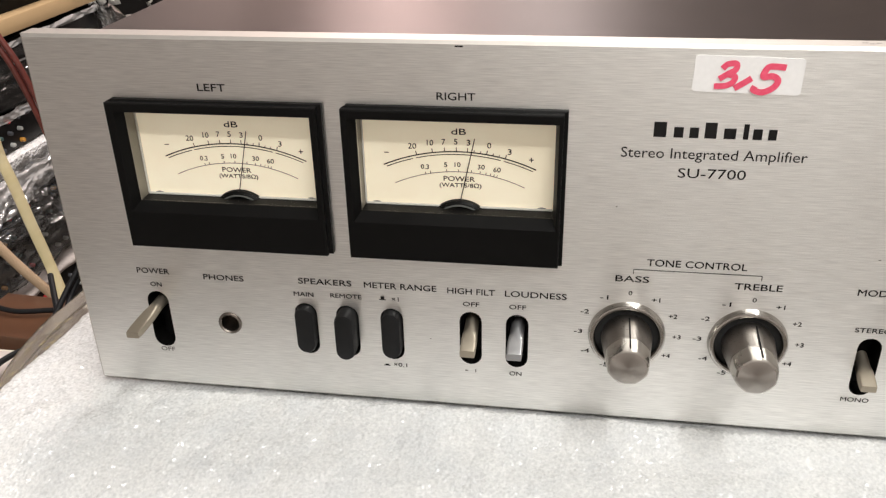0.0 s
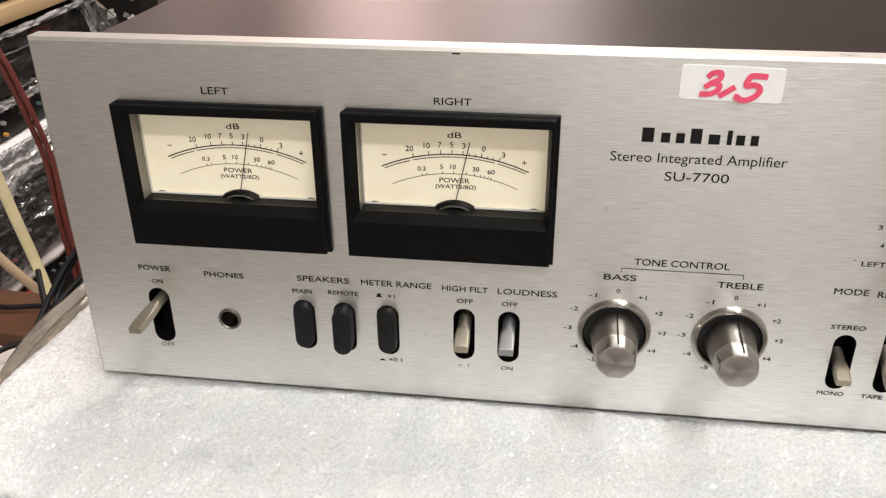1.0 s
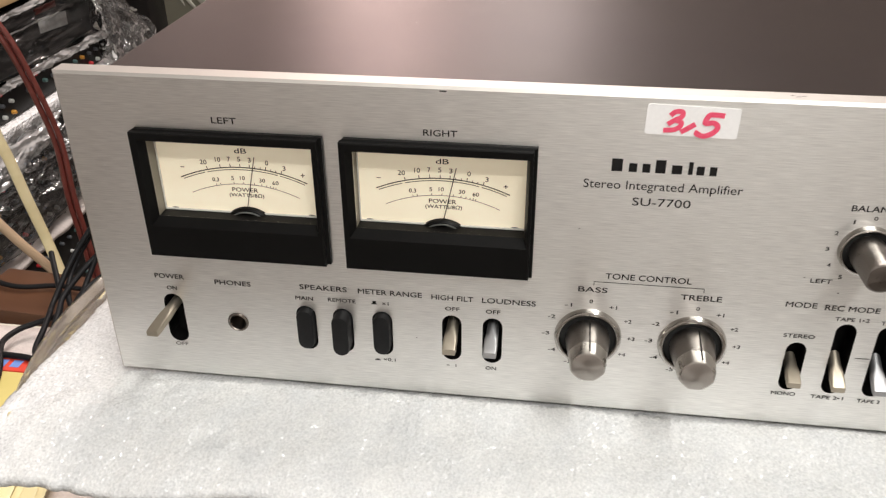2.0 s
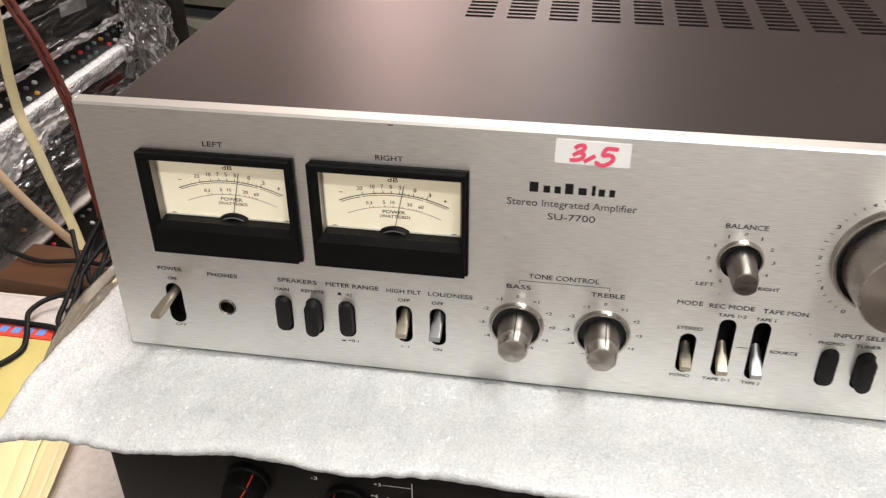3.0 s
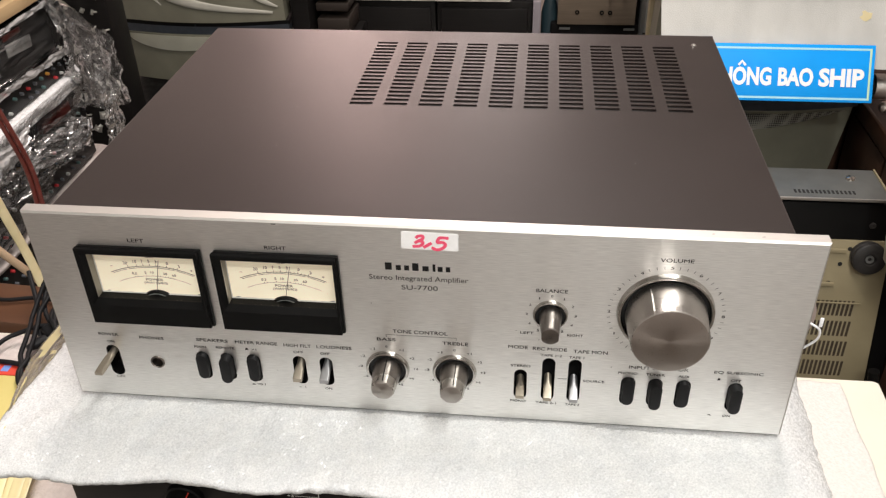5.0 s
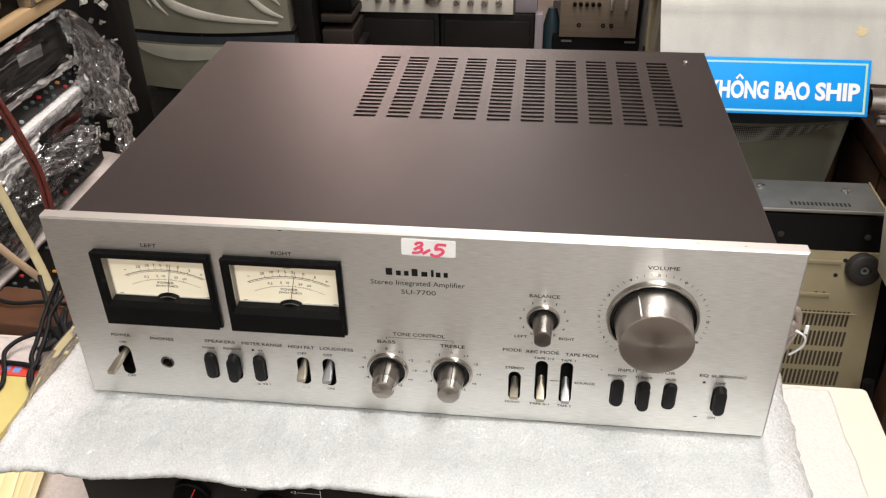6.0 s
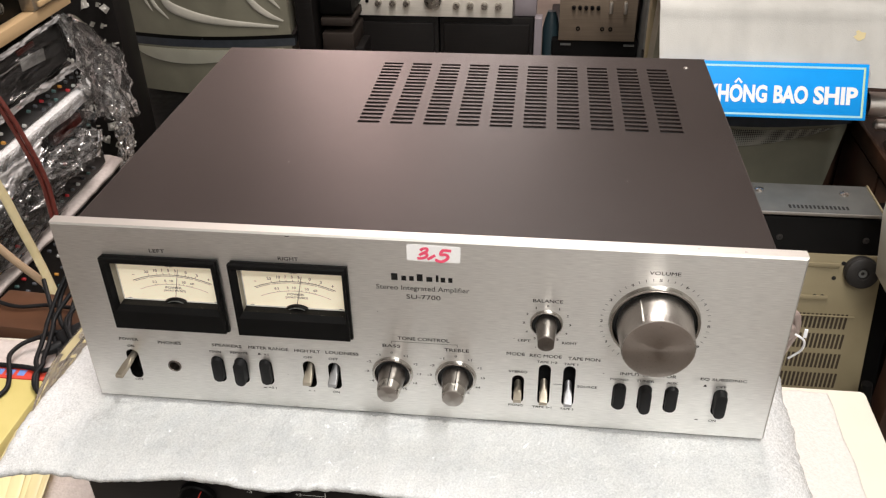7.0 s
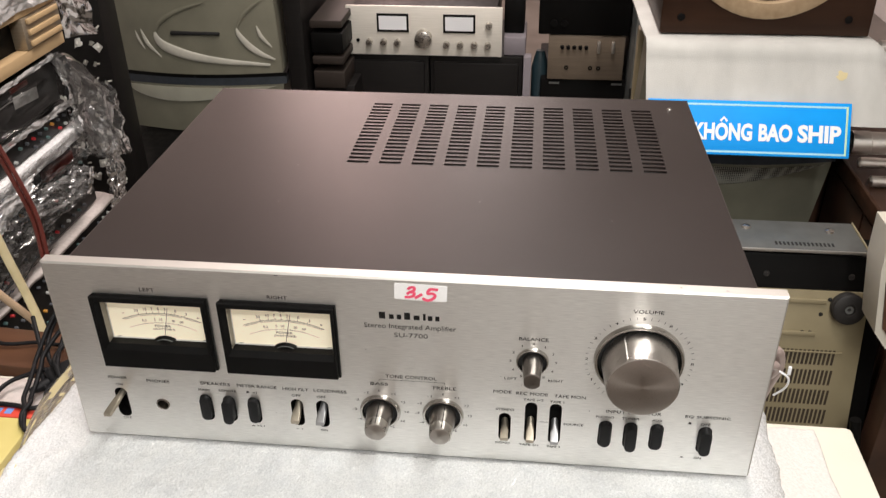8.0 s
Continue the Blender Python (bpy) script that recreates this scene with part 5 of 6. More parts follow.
# clear film round the units, drawn tight along them and bunched at the end of the stack
film(between((XF + 0.004, 0.50, -0.122), (XF + 0.004, 0.95, -0.126), (XF - 0.002, 0.50, -0.050), (XF - 0.002, 0.945, -0.044)), 170, 60, 0.0075, 1.5, TIGHT_FILM, "clear plastic film drawn over the upper unit", 3.0, 4.6)
film(between((XF + 0.006, 0.56, -0.132), (XF + 0.006, 0.955, -0.140), (XF + 0.010, 0.56, -0.119), (XF + 0.008, 0.94, -0.126)), 150, 14, 0.0055, 3.1, FOLD_FILM, "bright folded edge of film along the upper unit", 9.0, 1.6)
film(between((XF + 0.003, 0.62, -0.0545), (XF + 0.003, 0.94, -0.050), (XF + 0.004, 0.62, -0.0475), (XF + 0.003, 0.93, -0.041)), 110, 8, 0.004, 4.7, FOLD_FILM, "bright folded edge of film under the champagne amplifier", 8.0, 1.2)
film(between((XF + 0.006, 0.70, -0.0715), (XF + 0.006, 0.842, -0.0740), (XF + 0.007, 0.70, -0.0685), (XF + 0.007, 0.842, -0.0708)), 50, 6, 0.0022, 8.7, FOLD_FILM, "narrow bright fold of film across the upper unit", 3.0, 0.6)
film(between((XF + 0.008, 0.46, -0.226), (XF + 0.008, 0.965, -0.214), (XF + 0.007, 0.46, -0.184), (XF + 0.007, 0.962, -0.182)), 200, 34, 0.0050, 21.2, TIGHT_FILM, "clear plastic film over the white foam slab", 13.0, 1.8)
film(between((XF + 0.016, 0.44, -0.262), (XF + 0.014, 0.76, -0.226), (XF + 0.010, 0.44, -0.196), (XF + 0.010, 0.78, -0.196)), 130, 34, 0.008, 23.8, FOLD_FILM, "bright folded film along the lower edge of the foam slab", 9.0, 2.4, 0.015)
film(between((XF + 0.022, 0.52, -0.276), (XF + 0.020, 0.935, -0.300), (XF + 0.012, 0.52, -0.216), (XF + 0.008, 0.93, -0.224)), 190, 80, 0.014, 26.4, FILM, "crumpled clear plastic film hanging below the foam slab", 6.0, 4.0, 0.02)
film(between((XF + 0.020, 0.74, -0.264), (XF + 0.016, 0.925, -0.300), (XF + 0.012, 0.74, -0.222), (XF + 0.012, 0.935, -0.247)), 110, 60, 0.015, 36.9, HAZY_FILM, "bright crumpled film hanging off the foam slab", 4.0, 3.2, 0.02)
film(between((XF + 0.004, 0.46, -0.345), (XF + 0.004, 0.80, -0.345), (XF + 0.016, 0.46, -0.275), (XF + 0.014, 0.80, -0.280)), 120, 40, 0.010, 43.3, FILM, "clear plastic film over the lower mixer", 4.5, 4.0)


def bunched(u, v):
    """The loose end of the wrap: a narrow tip under the amplifier, widest beside the slab, then a hanging tail."""
    z = -0.042 - 0.205 * u
    out = 0.016 + 0.062 * min(1.0, u / 0.40) + 0.016 * math.sin(math.pi * u)
    return Vector((XF + 0.004 + 0.040 * u * v + 0.010 * math.sin(7 * v + 4 * u), 0.918 + 0.040 * u + out * v, z - 0.022 * v * u))


film(bunched, 120, 120, 0.019, 51.7, HAZY_FILM, "cloudy crumpled plastic film bunched at the end of the stack", 3.6, 5.5)
film(between((XF + 0.010, 0.70, 0.050), (XF + 0.010, 0.985, 0.046), (XF + 0.002, 0.70, 0.125), (XF + 0.002, 0.985, 0.115)), 110, 40, 0.010, 91.4, FOLD_FILM, "cloudy plastic film lying over the champagne amplifier", 4.0, 2.2)
film(between((XF + 0.004, 0.986, -0.030), (XF + 0.004, 0.990, 0.100), (XF + 0.030, 1.050, -0.040), (XF + 0.022, 1.035, 0.110)), 60, 30, 0.010, 97.4, HAZY_FILM, "cloudy plastic film hanging at the end of the champagne amplifier", 1.6, 1.2)
film(lambda u, v: bunched(u, v) + Vector((0.012, 0.010, -0.004)), 110, 110, 0.021, 57.7, FILM, "loose clear plastic film at the end of the stack", 2.8, 4.6)
film(between((XF + 0.030, 0.955, -0.365), (XF + 0.036, 0.985, -0.225), (XF + 0.040, 1.000, -0.370), (XF + 0.046, 1.018, -0.235)), 90, 30, 0.011, 63.1, FILM, "strip of clear film hanging at the end of the stack", 4.0, 2.5)
film(between((XF + 0.028, 0.985, -0.385), (XF + 0.036, 1.000, -0.300), (XF + 0.034, 1.020, -0.390), (XF + 0.042, 1.016, -0.300)), 50, 24, 0.010, 67.1, HAZY_FILM, "cloudy scrap of film hanging at the end of the stack", 3.0, 2.0)
film(between((XF + 0.016, 0.912, -0.300), (XF + 0.016, 0.942, -0.258), (XF + 0.020, 0.922, -0.304), (XF + 0.020, 0.952, -0.262)), 30, 12, 0.003, 71.3, FOLD_FILM, "short bright fold of film", 2.0, 1.0)
film(between((-0.46, 0.42, -0.40), (-0.36, 0.45, -0.40), (-0.47, 0.44, -0.30), (-0.37, 0.47, -0.30)), 60, 60, 0.016, 81.2, FILM, "crumpled clear plastic bag beside the wooden board", 3.0, 3.0)

# ---- dark rack with pale connectors ----
set_out(0.003, 0.0, 0.016)
rack = thing("patch_rack", "black rack panel covered with pale plastic connectors", "rack", (-0.75, 1.4, -0.95))
part("panel", box(-1.12, -0.660, 1.38, 1.46, -0.95, 0.10, 0.004), BLACK_PANEL, rack)
random.seed(11)


def tag_plate(w, h):
    """A small bent plastic tag with a stub behind it."""
    bm = bmesh.new()
    cols = 4
    rows = [[bm.verts.new((w * (i / (cols - 1) - 0.5) * (1 - 0.25 * j), 0.20 * w * (i / (cols - 1) - 0.4) ** 2 * 4 + 0.1 * w * j, h * (j - 0.5))) for i in range(cols)] for j in (0, 1)]
    for i in range(cols - 1):
        bm.faces.new((rows[0][i], rows[0][i + 1], rows[1][i + 1], rows[1][i]))
    bmesh.ops.solidify(bm, geom=bm.faces[:], thickness=0.003)
    box(-w * 0.18, w * 0.18, 0.0, 0.016, -h * 0.2, h * 0.2, 0.001, 1, bm)
    return bm


for i in range(15):
    for j in range(15):
        if random.random() < 0.38:
            continue
        x, z = -1.00 + i * 0.0255 + random.uniform(-0.007, 0.007), -0.52 + j * 0.042 + random.uniform(-0.011, 0.011)
        big = random.random() < 0.52
        if x > -0.672:
            continue
        w, h = (random.uniform(0.016, 0.025), random.uniform(0.014, 0.021)) if big else (random.uniform(0.008, 0.012), random.uniform(0.008, 0.012))
        bm = tag_plate(w, h)
        bm.transform(pose(x, 1.366, z, random.uniform(-25, 25), random.uniform(-50, 50), random.uniform(-40, 30)))
        part("connector", bm, PAPER_TAG if big else CONNECTOR, rack, "pale plastic connector" if big else "", 20)


# ---- moulded loudspeakers ----
def moulded_speaker(x0, x1, y, z_band, top, bottom, label):
    """A grey moulded cabinet: bowed front, a rubber band, curved ribs and a lower lip in lit tones."""
    w = x1 - x0
    sp = thing("loudspeaker", label, "loudspeaker", ((x0 + x1) / 2, y + 0.2, -0.95), "grey moulded loudspeakers")

    def shell(za, zb, ta, tb, name, mat):
        outline = lambda inset: [(x0 + inset + (w - 2 * inset) * k / 16, y - 0.035 * math.sin(math.pi * k / 16) + 0.02) for k in range(17)] + [(x1 - inset - 0.03, y + 0.36), (x0 + inset + 0.03, y + 0.36)]
        bm = bmesh.new()
        levels = 8
        rows = []
        for i in range(levels + 1):
            t = i / levels
            rows.append([bm.verts.new((px, py, za + (zb - za) * t)) for px, py in outline(ta + (tb - ta) * t)])
        for a, b in zip(rows, rows[1:]):
            for k in range(len(a)):
                bm.faces.new((a[k], a[(k + 1) % len(a)], b[(k + 1) % len(a)], b[k]))
        bm.faces.new(rows[0][::-1]), bm.faces.new(rows[-1])
        bmesh.ops.recalc_face_normals(bm, faces=bm.faces)
        return part(name, bm, mat, sp)

    bow = lambda x: y - 0.035 * math.sin(math.pi * (x - x0) / w) + 0.018
    if top > z_band + 0.03:
        upper = shell(z_band + 0.012, top, 0.004, 0.018, "upper_shell", GREY_PLASTIC)
        for pts, r, mat in ((((0.310, 0.122), (0.316, 0.106), (0.34, 0.090), (0.39, 0.077), (0.50, 0.060), (0.66, 0.046), (0.93, 0.030)), 0.0140, LIT_RIB), (((0.773, 0.135), (0.785, 0.115), (0.83, 0.085), (0.89, 0.062), (0.96, 0.045)), 0.0090, LIT_RIB), (((0.88, 0.140), (0.90, 0.110), (0.95, 0.080)), 0.0055, LIT_RIB),
                            (((0.312, 0.116), (0.35, 0.150), (0.46, 0.182), (0.62, 0.206)), 0.0060, GREY_PLASTIC), (((0.775, 0.130), (0.80, 0.160), (0.86, 0.190), (0.94, 0.215)), 0.0050, GREY_PLASTIC), (((0.226, 0.128), (0.240, 0.105), (0.265, 0.082), (0.325, 0.053)), 0.0060, LIT_RIB), (((0.190, 0.122), (0.203, 0.098), (0.232, 0.072)), 0.0040, LIT_RIB)):
            tapered = lambda t: 0.25 + 0.75 * math.sin(math.pi * min(1, max(0, t)))
            rib = tube([(x0 + w * a, bow(x0 + w * a) - 0.002, z_band + 0.012 + b) for a, b in pts], r, 12, 6, 1.0, None, tapered)
            for v in rib.verts:
                v.co.y = bow(v.co.x) - 0.001 + (v.co.y - bow(v.co.x) + 0.001) * 0.2
            part("rib", rib, mat, upper, "curved rib in a lit tone of the shell" if mat is LIT_RIB else "")
        grip = box(x0 + 0.40 * w, x0 + 0.68 * w, bow(x0 + 0.54 * w) - 0.002, bow(x0 + 0.54 * w) + 0.008, z_band + 0.128, z_band + 0.138, 0.004)
        for v in grip.verts:
            v.co.z += (v.co.z - z_band - 0.133) * (0.3 - 1.6 * (v.co.x - x0 - 0.40 * w) / w)
        part("handle_slot", grip, DARK, upper)
    shell(z_band - 0.014, z_band + 0.014, -0.004, -0.004, "rubber_band", BLUE_GREY)
    shell(z_band + 0.008, z_band + 0.018, -0.0055, -0.0055, "upper_seam", BLACK)
    low = shell(bottom, z_band - 0.014, 0.032, 0.004, "lower_shell", GREY_PLASTIC)
    # the lit crescent below the band, made lighter by its material
    lip = bmesh.new()
    n = 24
    up = [lip.verts.new((x0 + 0.02 + (w - 0.04) * k / n, bow(x0 + 0.02 + (w - 0.04) * k / n) - 0.004, z_band - 0.018)) for k in range(n + 1)]
    dn = [lip.verts.new((x0 + 0.035 + (w - 0.07) * k / n, bow(x0 + 0.035 + (w - 0.07) * k / n) - 0.002, z_band - 0.021 - 0.040 * math.sin(math.pi * (k / n) ** 0.65) ** 0.9)) for k in range(n + 1)]
    for k in range(n):
        lip.faces.new((up[k], dn[k], dn[k + 1], up[k + 1]))
    bmesh.ops.solidify(lip, geom=lip.faces[:], thickness=0.003)
    part("lower_lip", lip, PERFORATED if x0 > 0 else LIT_LIP, low, "lower lip in a lit tone")
    return sp


set_out(0.003, 0.0, 0.021)
moulded_speaker(-0.884, -0.392, 1.80, -0.418, 0.05, -0.570, "grey-green moulded loudspeaker cabinet with curved ribs")
set_out(0.005, 0.0, 0.015)
moulded_speaker(0.515, 0.960, 1.36, -0.395, -0.13, -0.62, "grey moulded loudspeaker under the off-white cover")
set_out(0.003, 0.0, 0.021)
solo("speaker_cabinet", box(-0.95, -0.36, 1.50, 2.10, -0.95, -0.575, 0.006), BLACK, "black speaker cabinet under the grey loudspeaker", "cabinet")
solo("speaker_cabinet", box(-0.385, -0.335, 1.84, 2.3, -0.95, 0.10, 0.004), BLACK_PANEL, "narrow black cabinet beside the grey loudspeaker", "cabinet")
set_out(0.005, 0.0, 0.015)
solo("plinth", box(0.55, 0.93, 1.42, 1.75, -0.95, -0.622, 0.006), BLACK, "black plinth under the grey loudspeaker", "plinth")

set_out(0.005, 0.0, 0.024)
# shelf odds and ends between the loudspeaker and the far amplifier
solo("shelf_unit", box(-0.335, -0.215, 1.90, 2.30, -0.95, -0.465, 0.004), BLACK_PANEL, "black shelf unit with small devices", "shelf")
for z0, z1, m, lab in ((-0.464, -0.415, DARK_CASE, "dark brown-grey plastic case on the black shelf"), (-0.395, -0.372, DARK_CASE, "dark case on the black shelf"), (-0.362, -0.305, BLACK, "black device on the shelf"), (-0.292, -0.270, DARK_CASE, "dark metal case on the shelf")):
    solo("device_case", box(-0.325, -0.235, 1.87, 2.15, z0, z1, 0.004), m, lab, "case", "cases on the black shelf")
for z in (-0.414, -0.371, -0.304):
    solo("spacer", box(-0.32, -0.30, 1.95, 2.1, z + 0.001, z + (0.018 if z < -0.4 else 0.008), 0.001), BLACK, "small black spacer under a case", "spacer")

# ---- far silver amplifier on black cabinets ----
far = thing("amplifier", "silver amplifier with two pale meters on black cabinets", "amplifier", (-0.025, 2.15, -0.405))
part("front_panel", box(-0.250, 0.200, 2.0, 2.008, -0.4045, -0.262, 0.0015), FAR_SILVER, far)
part("cover", box(-0.235, 0.185, 2.008, 2.30, -0.3990, -0.268, 0.002), BLACK, far)
for mx in (-0.114, 0.0775):
    body = part("meter", box(mx - 0.046, mx + 0.046, 1.996, 2.0, -0.336, -0.283, 0.001), BLACK, far)
    part("dial", box(mx - 0.040, mx + 0.040, 1.9945, 1.996, -0.329, -0.290), SIGN_WHITE, body, "pale meter dial")
for kx, kz, kr, kl in ((-0.026, -0.353, 0.026, 0.022), (-0.185, -0.366, 0.010, 0.016), (-0.143, -0.366, 0.010, 0.016), (-0.103, -0.366, 0.010, 0.016), (0.040, -0.370, 0.010, 0.016), (0.080, -0.370, 0.010, 0.016), (0.120, -0.370, 0.010, 0.016), (0.160, -0.370, 0.010, 0.016), (0.162, -0.312, 0.010, 0.016)):
    part("knob", lathe([(kr, 0), (kr * 0.92, kl - 0.002), (kr * 0.8, kl), (0, kl)], (kx, 2.0, kz), "y", 24), CHROME, far)
part("power_button", lathe([(0.005, 0), (0.005, 0.004), (0, 0.004)], (-0.218, 2.0, -0.362), "y", 14), BLACK, far)
for x0, x1 in ((-0.285, -0.014), (-0.010, 0.262)):
    cab = thing("speaker_cabinet", "black speaker cabinet under the far silver amplifier", "cabinet", ((x0 + x1) / 2, 2.2, -0.95), "black cabinets under the far amplifier")
    part("body", box(x0, x1, 2.015, 2.40, -0.95, -0.4065, 0.004), BLACK_PANEL, cab)
    part("grille", box(x0 + 0.012, x1 - 0.012, 2.004, 2.015, -0.90, -0.425, 0.004), BLACK_PANEL, cab, "black cloth grille")
solo("device_case", box(0.205, 0.268, 2.02, 2.2, -0.4055, -0.352, 0.004), PALE_CASE, "lilac plastic case beside the far amplifier", "case")
solo("device_case", box(0.203, 0.262, 2.06, 2.2, -0.351, -0.25, 0.004), BLACK, "black case on the lilac case", "case")
solo("wooden_post", box(0.264, 0.286, 1.99, 2.03, -0.95, -0.40, 0.002), PALE_CASE, "greyish wooden post beside the black cabinet", "post")
solo("plastic_canister", lathe([(0, -0.95), (0.024, -0.95), (0.025, -0.45), (0.018, -0.42), (0.012, -0.40), (0, -0.40)], (0.312, 2.06, 0), "z", 20), TEAL, "teal plastic canister beside the post", "canister")

small = thing("amplifier", "small champagne amplifier on a black cabinet", "amplifier", (0.44, 2.15, -0.466))
part("front_panel", box(0.333, 0.548, 2.0, 2.006, -0.4655, -0.336, 0.0015), BRONZE, small)
part("cover", box(0.340, 0.541, 2.006, 2.25, -0.461, -0.340, 0.002), BLACK, small)
for k in range(5):
    part("knob", lathe([(0.006, 0), (0.005, 0.010), (0, 0.010)], (0.372 + k * 0.017, 2.0, -0.370), "y", 14), BLACK, small)
for kx in (0.475, 0.515):
    part("lever", box(kx - 0.005, kx + 0.004, 1.985, 2.0, -0.383, -0.350, 0.002), TUBE, small)
for kx in (0.387, 0.455, 0.478):
    part("socket", lathe([(0.006, 0), (0.006, 0.003), (0.003, 0.003), (0.003, 0)], (kx, 2.0, -0.430), "y", 14), BLACK, small)
cab = thing("speaker_cabinet", "black cabinet under the small champagne amplifier", "cabinet", (0.44, 2.2, -0.95))
part("body", box(0.315, 0.560, 2.01, 2.35, -0.95, -0.4675, 0.004), BLACK, cab)
for kx in (0.340, 0.520):
    part("name_bar", box(kx, kx + 0.03, 2.0075, 2.0095, -0.483, -0.477), STEEL, cab)
upper = thing("speaker_cabinet", "black device on top of the small champagne amplifier", "cabinet", (0.43, 2.15, -0.33))
part("body", box(0.303, 0.556, 1.995, 2.25, -0.3335, -0.10, 0.004), BLACK, upper)
for kx in (0.345, 0.375):
    part("knob", lathe([(0.010, 0), (0.009, 0.010), (0, 0.010)], (kx, 1.995, -0.300), "y", 16), BLACK, upper)
solo("grey_panel", box(0.562, 0.620, 1.90, 2.3, -0.95, -0.20, 0.004), STEEL, "grey steel side of a rack", "panel")
solo("olive_board", box(0.536, 0.575, 1.60, 1.64, -0.95, -0.20, 0.003), BEIGE, "narrow olive board standing upright", "board")


# ---- cover, wooden loudspeaker and sign on the right ----
set_out(0.005, 0.0, 0.015)
def drape_cover():
    """A soft cover over the loudspeaker: flat on top, hanging in front, with a rounded right shoulder."""
    verts, faces = [], []
    nu, nv = 60, 50
    for i in range(nu):
        u = i / (nu - 1)
        for j in range(nv):
            s = j / (nv - 1) * 0.62
            if s < 0.37:
                y, z = 1.70 - s, -0.128
            else:
                d = s - 0.37
                turn = min(d / 0.05, 1.0)
                y = 1.33 - 0.03 * math.sin(turn * math.pi / 2) - 0.3 * max(0, d - 0.05)
                z = -0.128 - 0.03 * (1 - math.cos(turn * math.pi / 2)) - max(0, d - 0.05) * 0.56
            x = 0.515 + 0.475 * u
            hang = max(0.0, u - 0.9) / 0.1
            z -= 0.05 * hang ** 2 * (1 if s < 0.42 else max(0.0, 1 - (s - 0.42) * 5))
            x += 0.022 * (s / 0.62) * u + 0.03 * (1 - u) * max(0, s - 0.3)
            z += 0.0025 * wave(u * 5, s * 9, 2)
            y += 0.004 * wave(u * 9, s * 3, 6)
            verts.append((x, y, z))
            if i and j:
                k = i * nv + j
                faces.append((k - nv - 1, k - 1, k, k - nv))
    me = bpy.data.meshes.new("cover_sheet")
    me.from_pydata(verts, [], faces)
    bm = bmesh.new()
    bm.from_mesh(me)
    bpy.data.meshes.remove(me)
    bmesh.ops.solidify(bm, geom=bm.faces[:], thickness=0.004)
    return bm


solo("cover_sheet", drape_cover(), CLOTH, "off-white foam cover draped over the grey loudspeaker", "cover")
spot = [(0.900 + 0.010 * math.cos(k * 0.6) * (1 + 0.4 * math.sin(k * 2.3)), -0.180 + 0.008 * math.sin(k * 0.6) * (1 + 0.3 * math.cos(k * 1.7))) for k in range(10)]
stain = prism(spot, 0.002, -0.0062)
for v in stain.verts:
    v.co.y += 1.30 + 0.536 * (v.co.z + 0.158)
solo("stain", stain, STAIN, "small yellowish stain on the off-white cover", "stain", smooth=0)
spk = thing("loudspeaker", "brown wooden loudspeaker with a dark woofer on the draped cover", "loudspeaker", (0.75, 1.5, -0.122))
part("cabinet", box(0.545, 0.955, 1.345, 1.66, -0.1215, 0.40, 0.004), WOOD_BOX, spk)
part("basket", lathe([(0.178, -0.002), (0.178, 0.006), (0.170, 0.010), (0.146, 0.010), (0.140, 0.002)], (0.747, 1.345, 0.090), "y", 48), TAN_RING, spk, "tan metal woofer basket")
part("cone", lathe([(0.142, 0.004), (0.130, 0.009), (0.118, 0.003), (0.045, 0.0015), (0.040, 0.012), (0, 0.020)], (0.747, 1.345, 0.090), "y", 48), CONE, spk)
for sx in (0.585, 0.910):
    part("screw", lathe([(0.008, 0), (0.007, 0.002), (0, 0.003)], (sx, 1.345, -0.088), "y", 14), BLACK, spk)

LEAN = Matrix.Translation((-0.004, 1.25, -0.226)) @ Matrix.Rotation(radians(-28), 4, "X")


def leant(bm):
    bm.transform(LEAN)
    return bm


sign = thing("shop_sign", "blue shop sign with white capital letters and a pale border", "sign", (0.73, 1.22, -0.33))
part("board", leant(box(0.530, 0.924, 0.0, 0.004, -0.108, 0.0, 0.001)), BLUE, sign)
edge = strip(0.536, 0.914, -0.0105, -0.0065, -0.0004)
strip(0.536, 0.914, -0.1035, -0.0995, -0.0004, edge)
part("border", leant(edge), CYAN, sign, smooth=0)
part("border", leant(strip(0.914, 0.918, -0.1035, -0.0065, -0.0004)), LIME, sign, smooth=0)
for word, wx, ww in (("KHONG", 0.6790, 0.1140), ("BAO", 0.7810, 0.0650), ("SHIP", 0.8650, 0.0830)):
    part("lettering", leant(upright(glyphs(word, ww, 0.0350, 0.042), wx, -0.0006, -0.0620)), SIGN_WHITE, sign, "white capital letters", 0)
part("lettering", leant(line_on([(0.6735, -0.0415), (0.6800, -0.0335), (0.6865, -0.0415)], 0.0045, -0.0006)), SIGN_WHITE, sign, smooth=0)

# ---- up-ended receiver ----
set_out(0.002, 0.0, 0.007)
TILT_R = Matrix.Translation((0, 1.0, -0.417)) @ Matrix.Rotation(radians(-13), 4, "X")


def tipped(bm):
    bm.transform(TILT_R)
    return bm


def level(bm):
    bm.transform(Matrix.Translation((0, 1.0, -0.412)))
    return bm


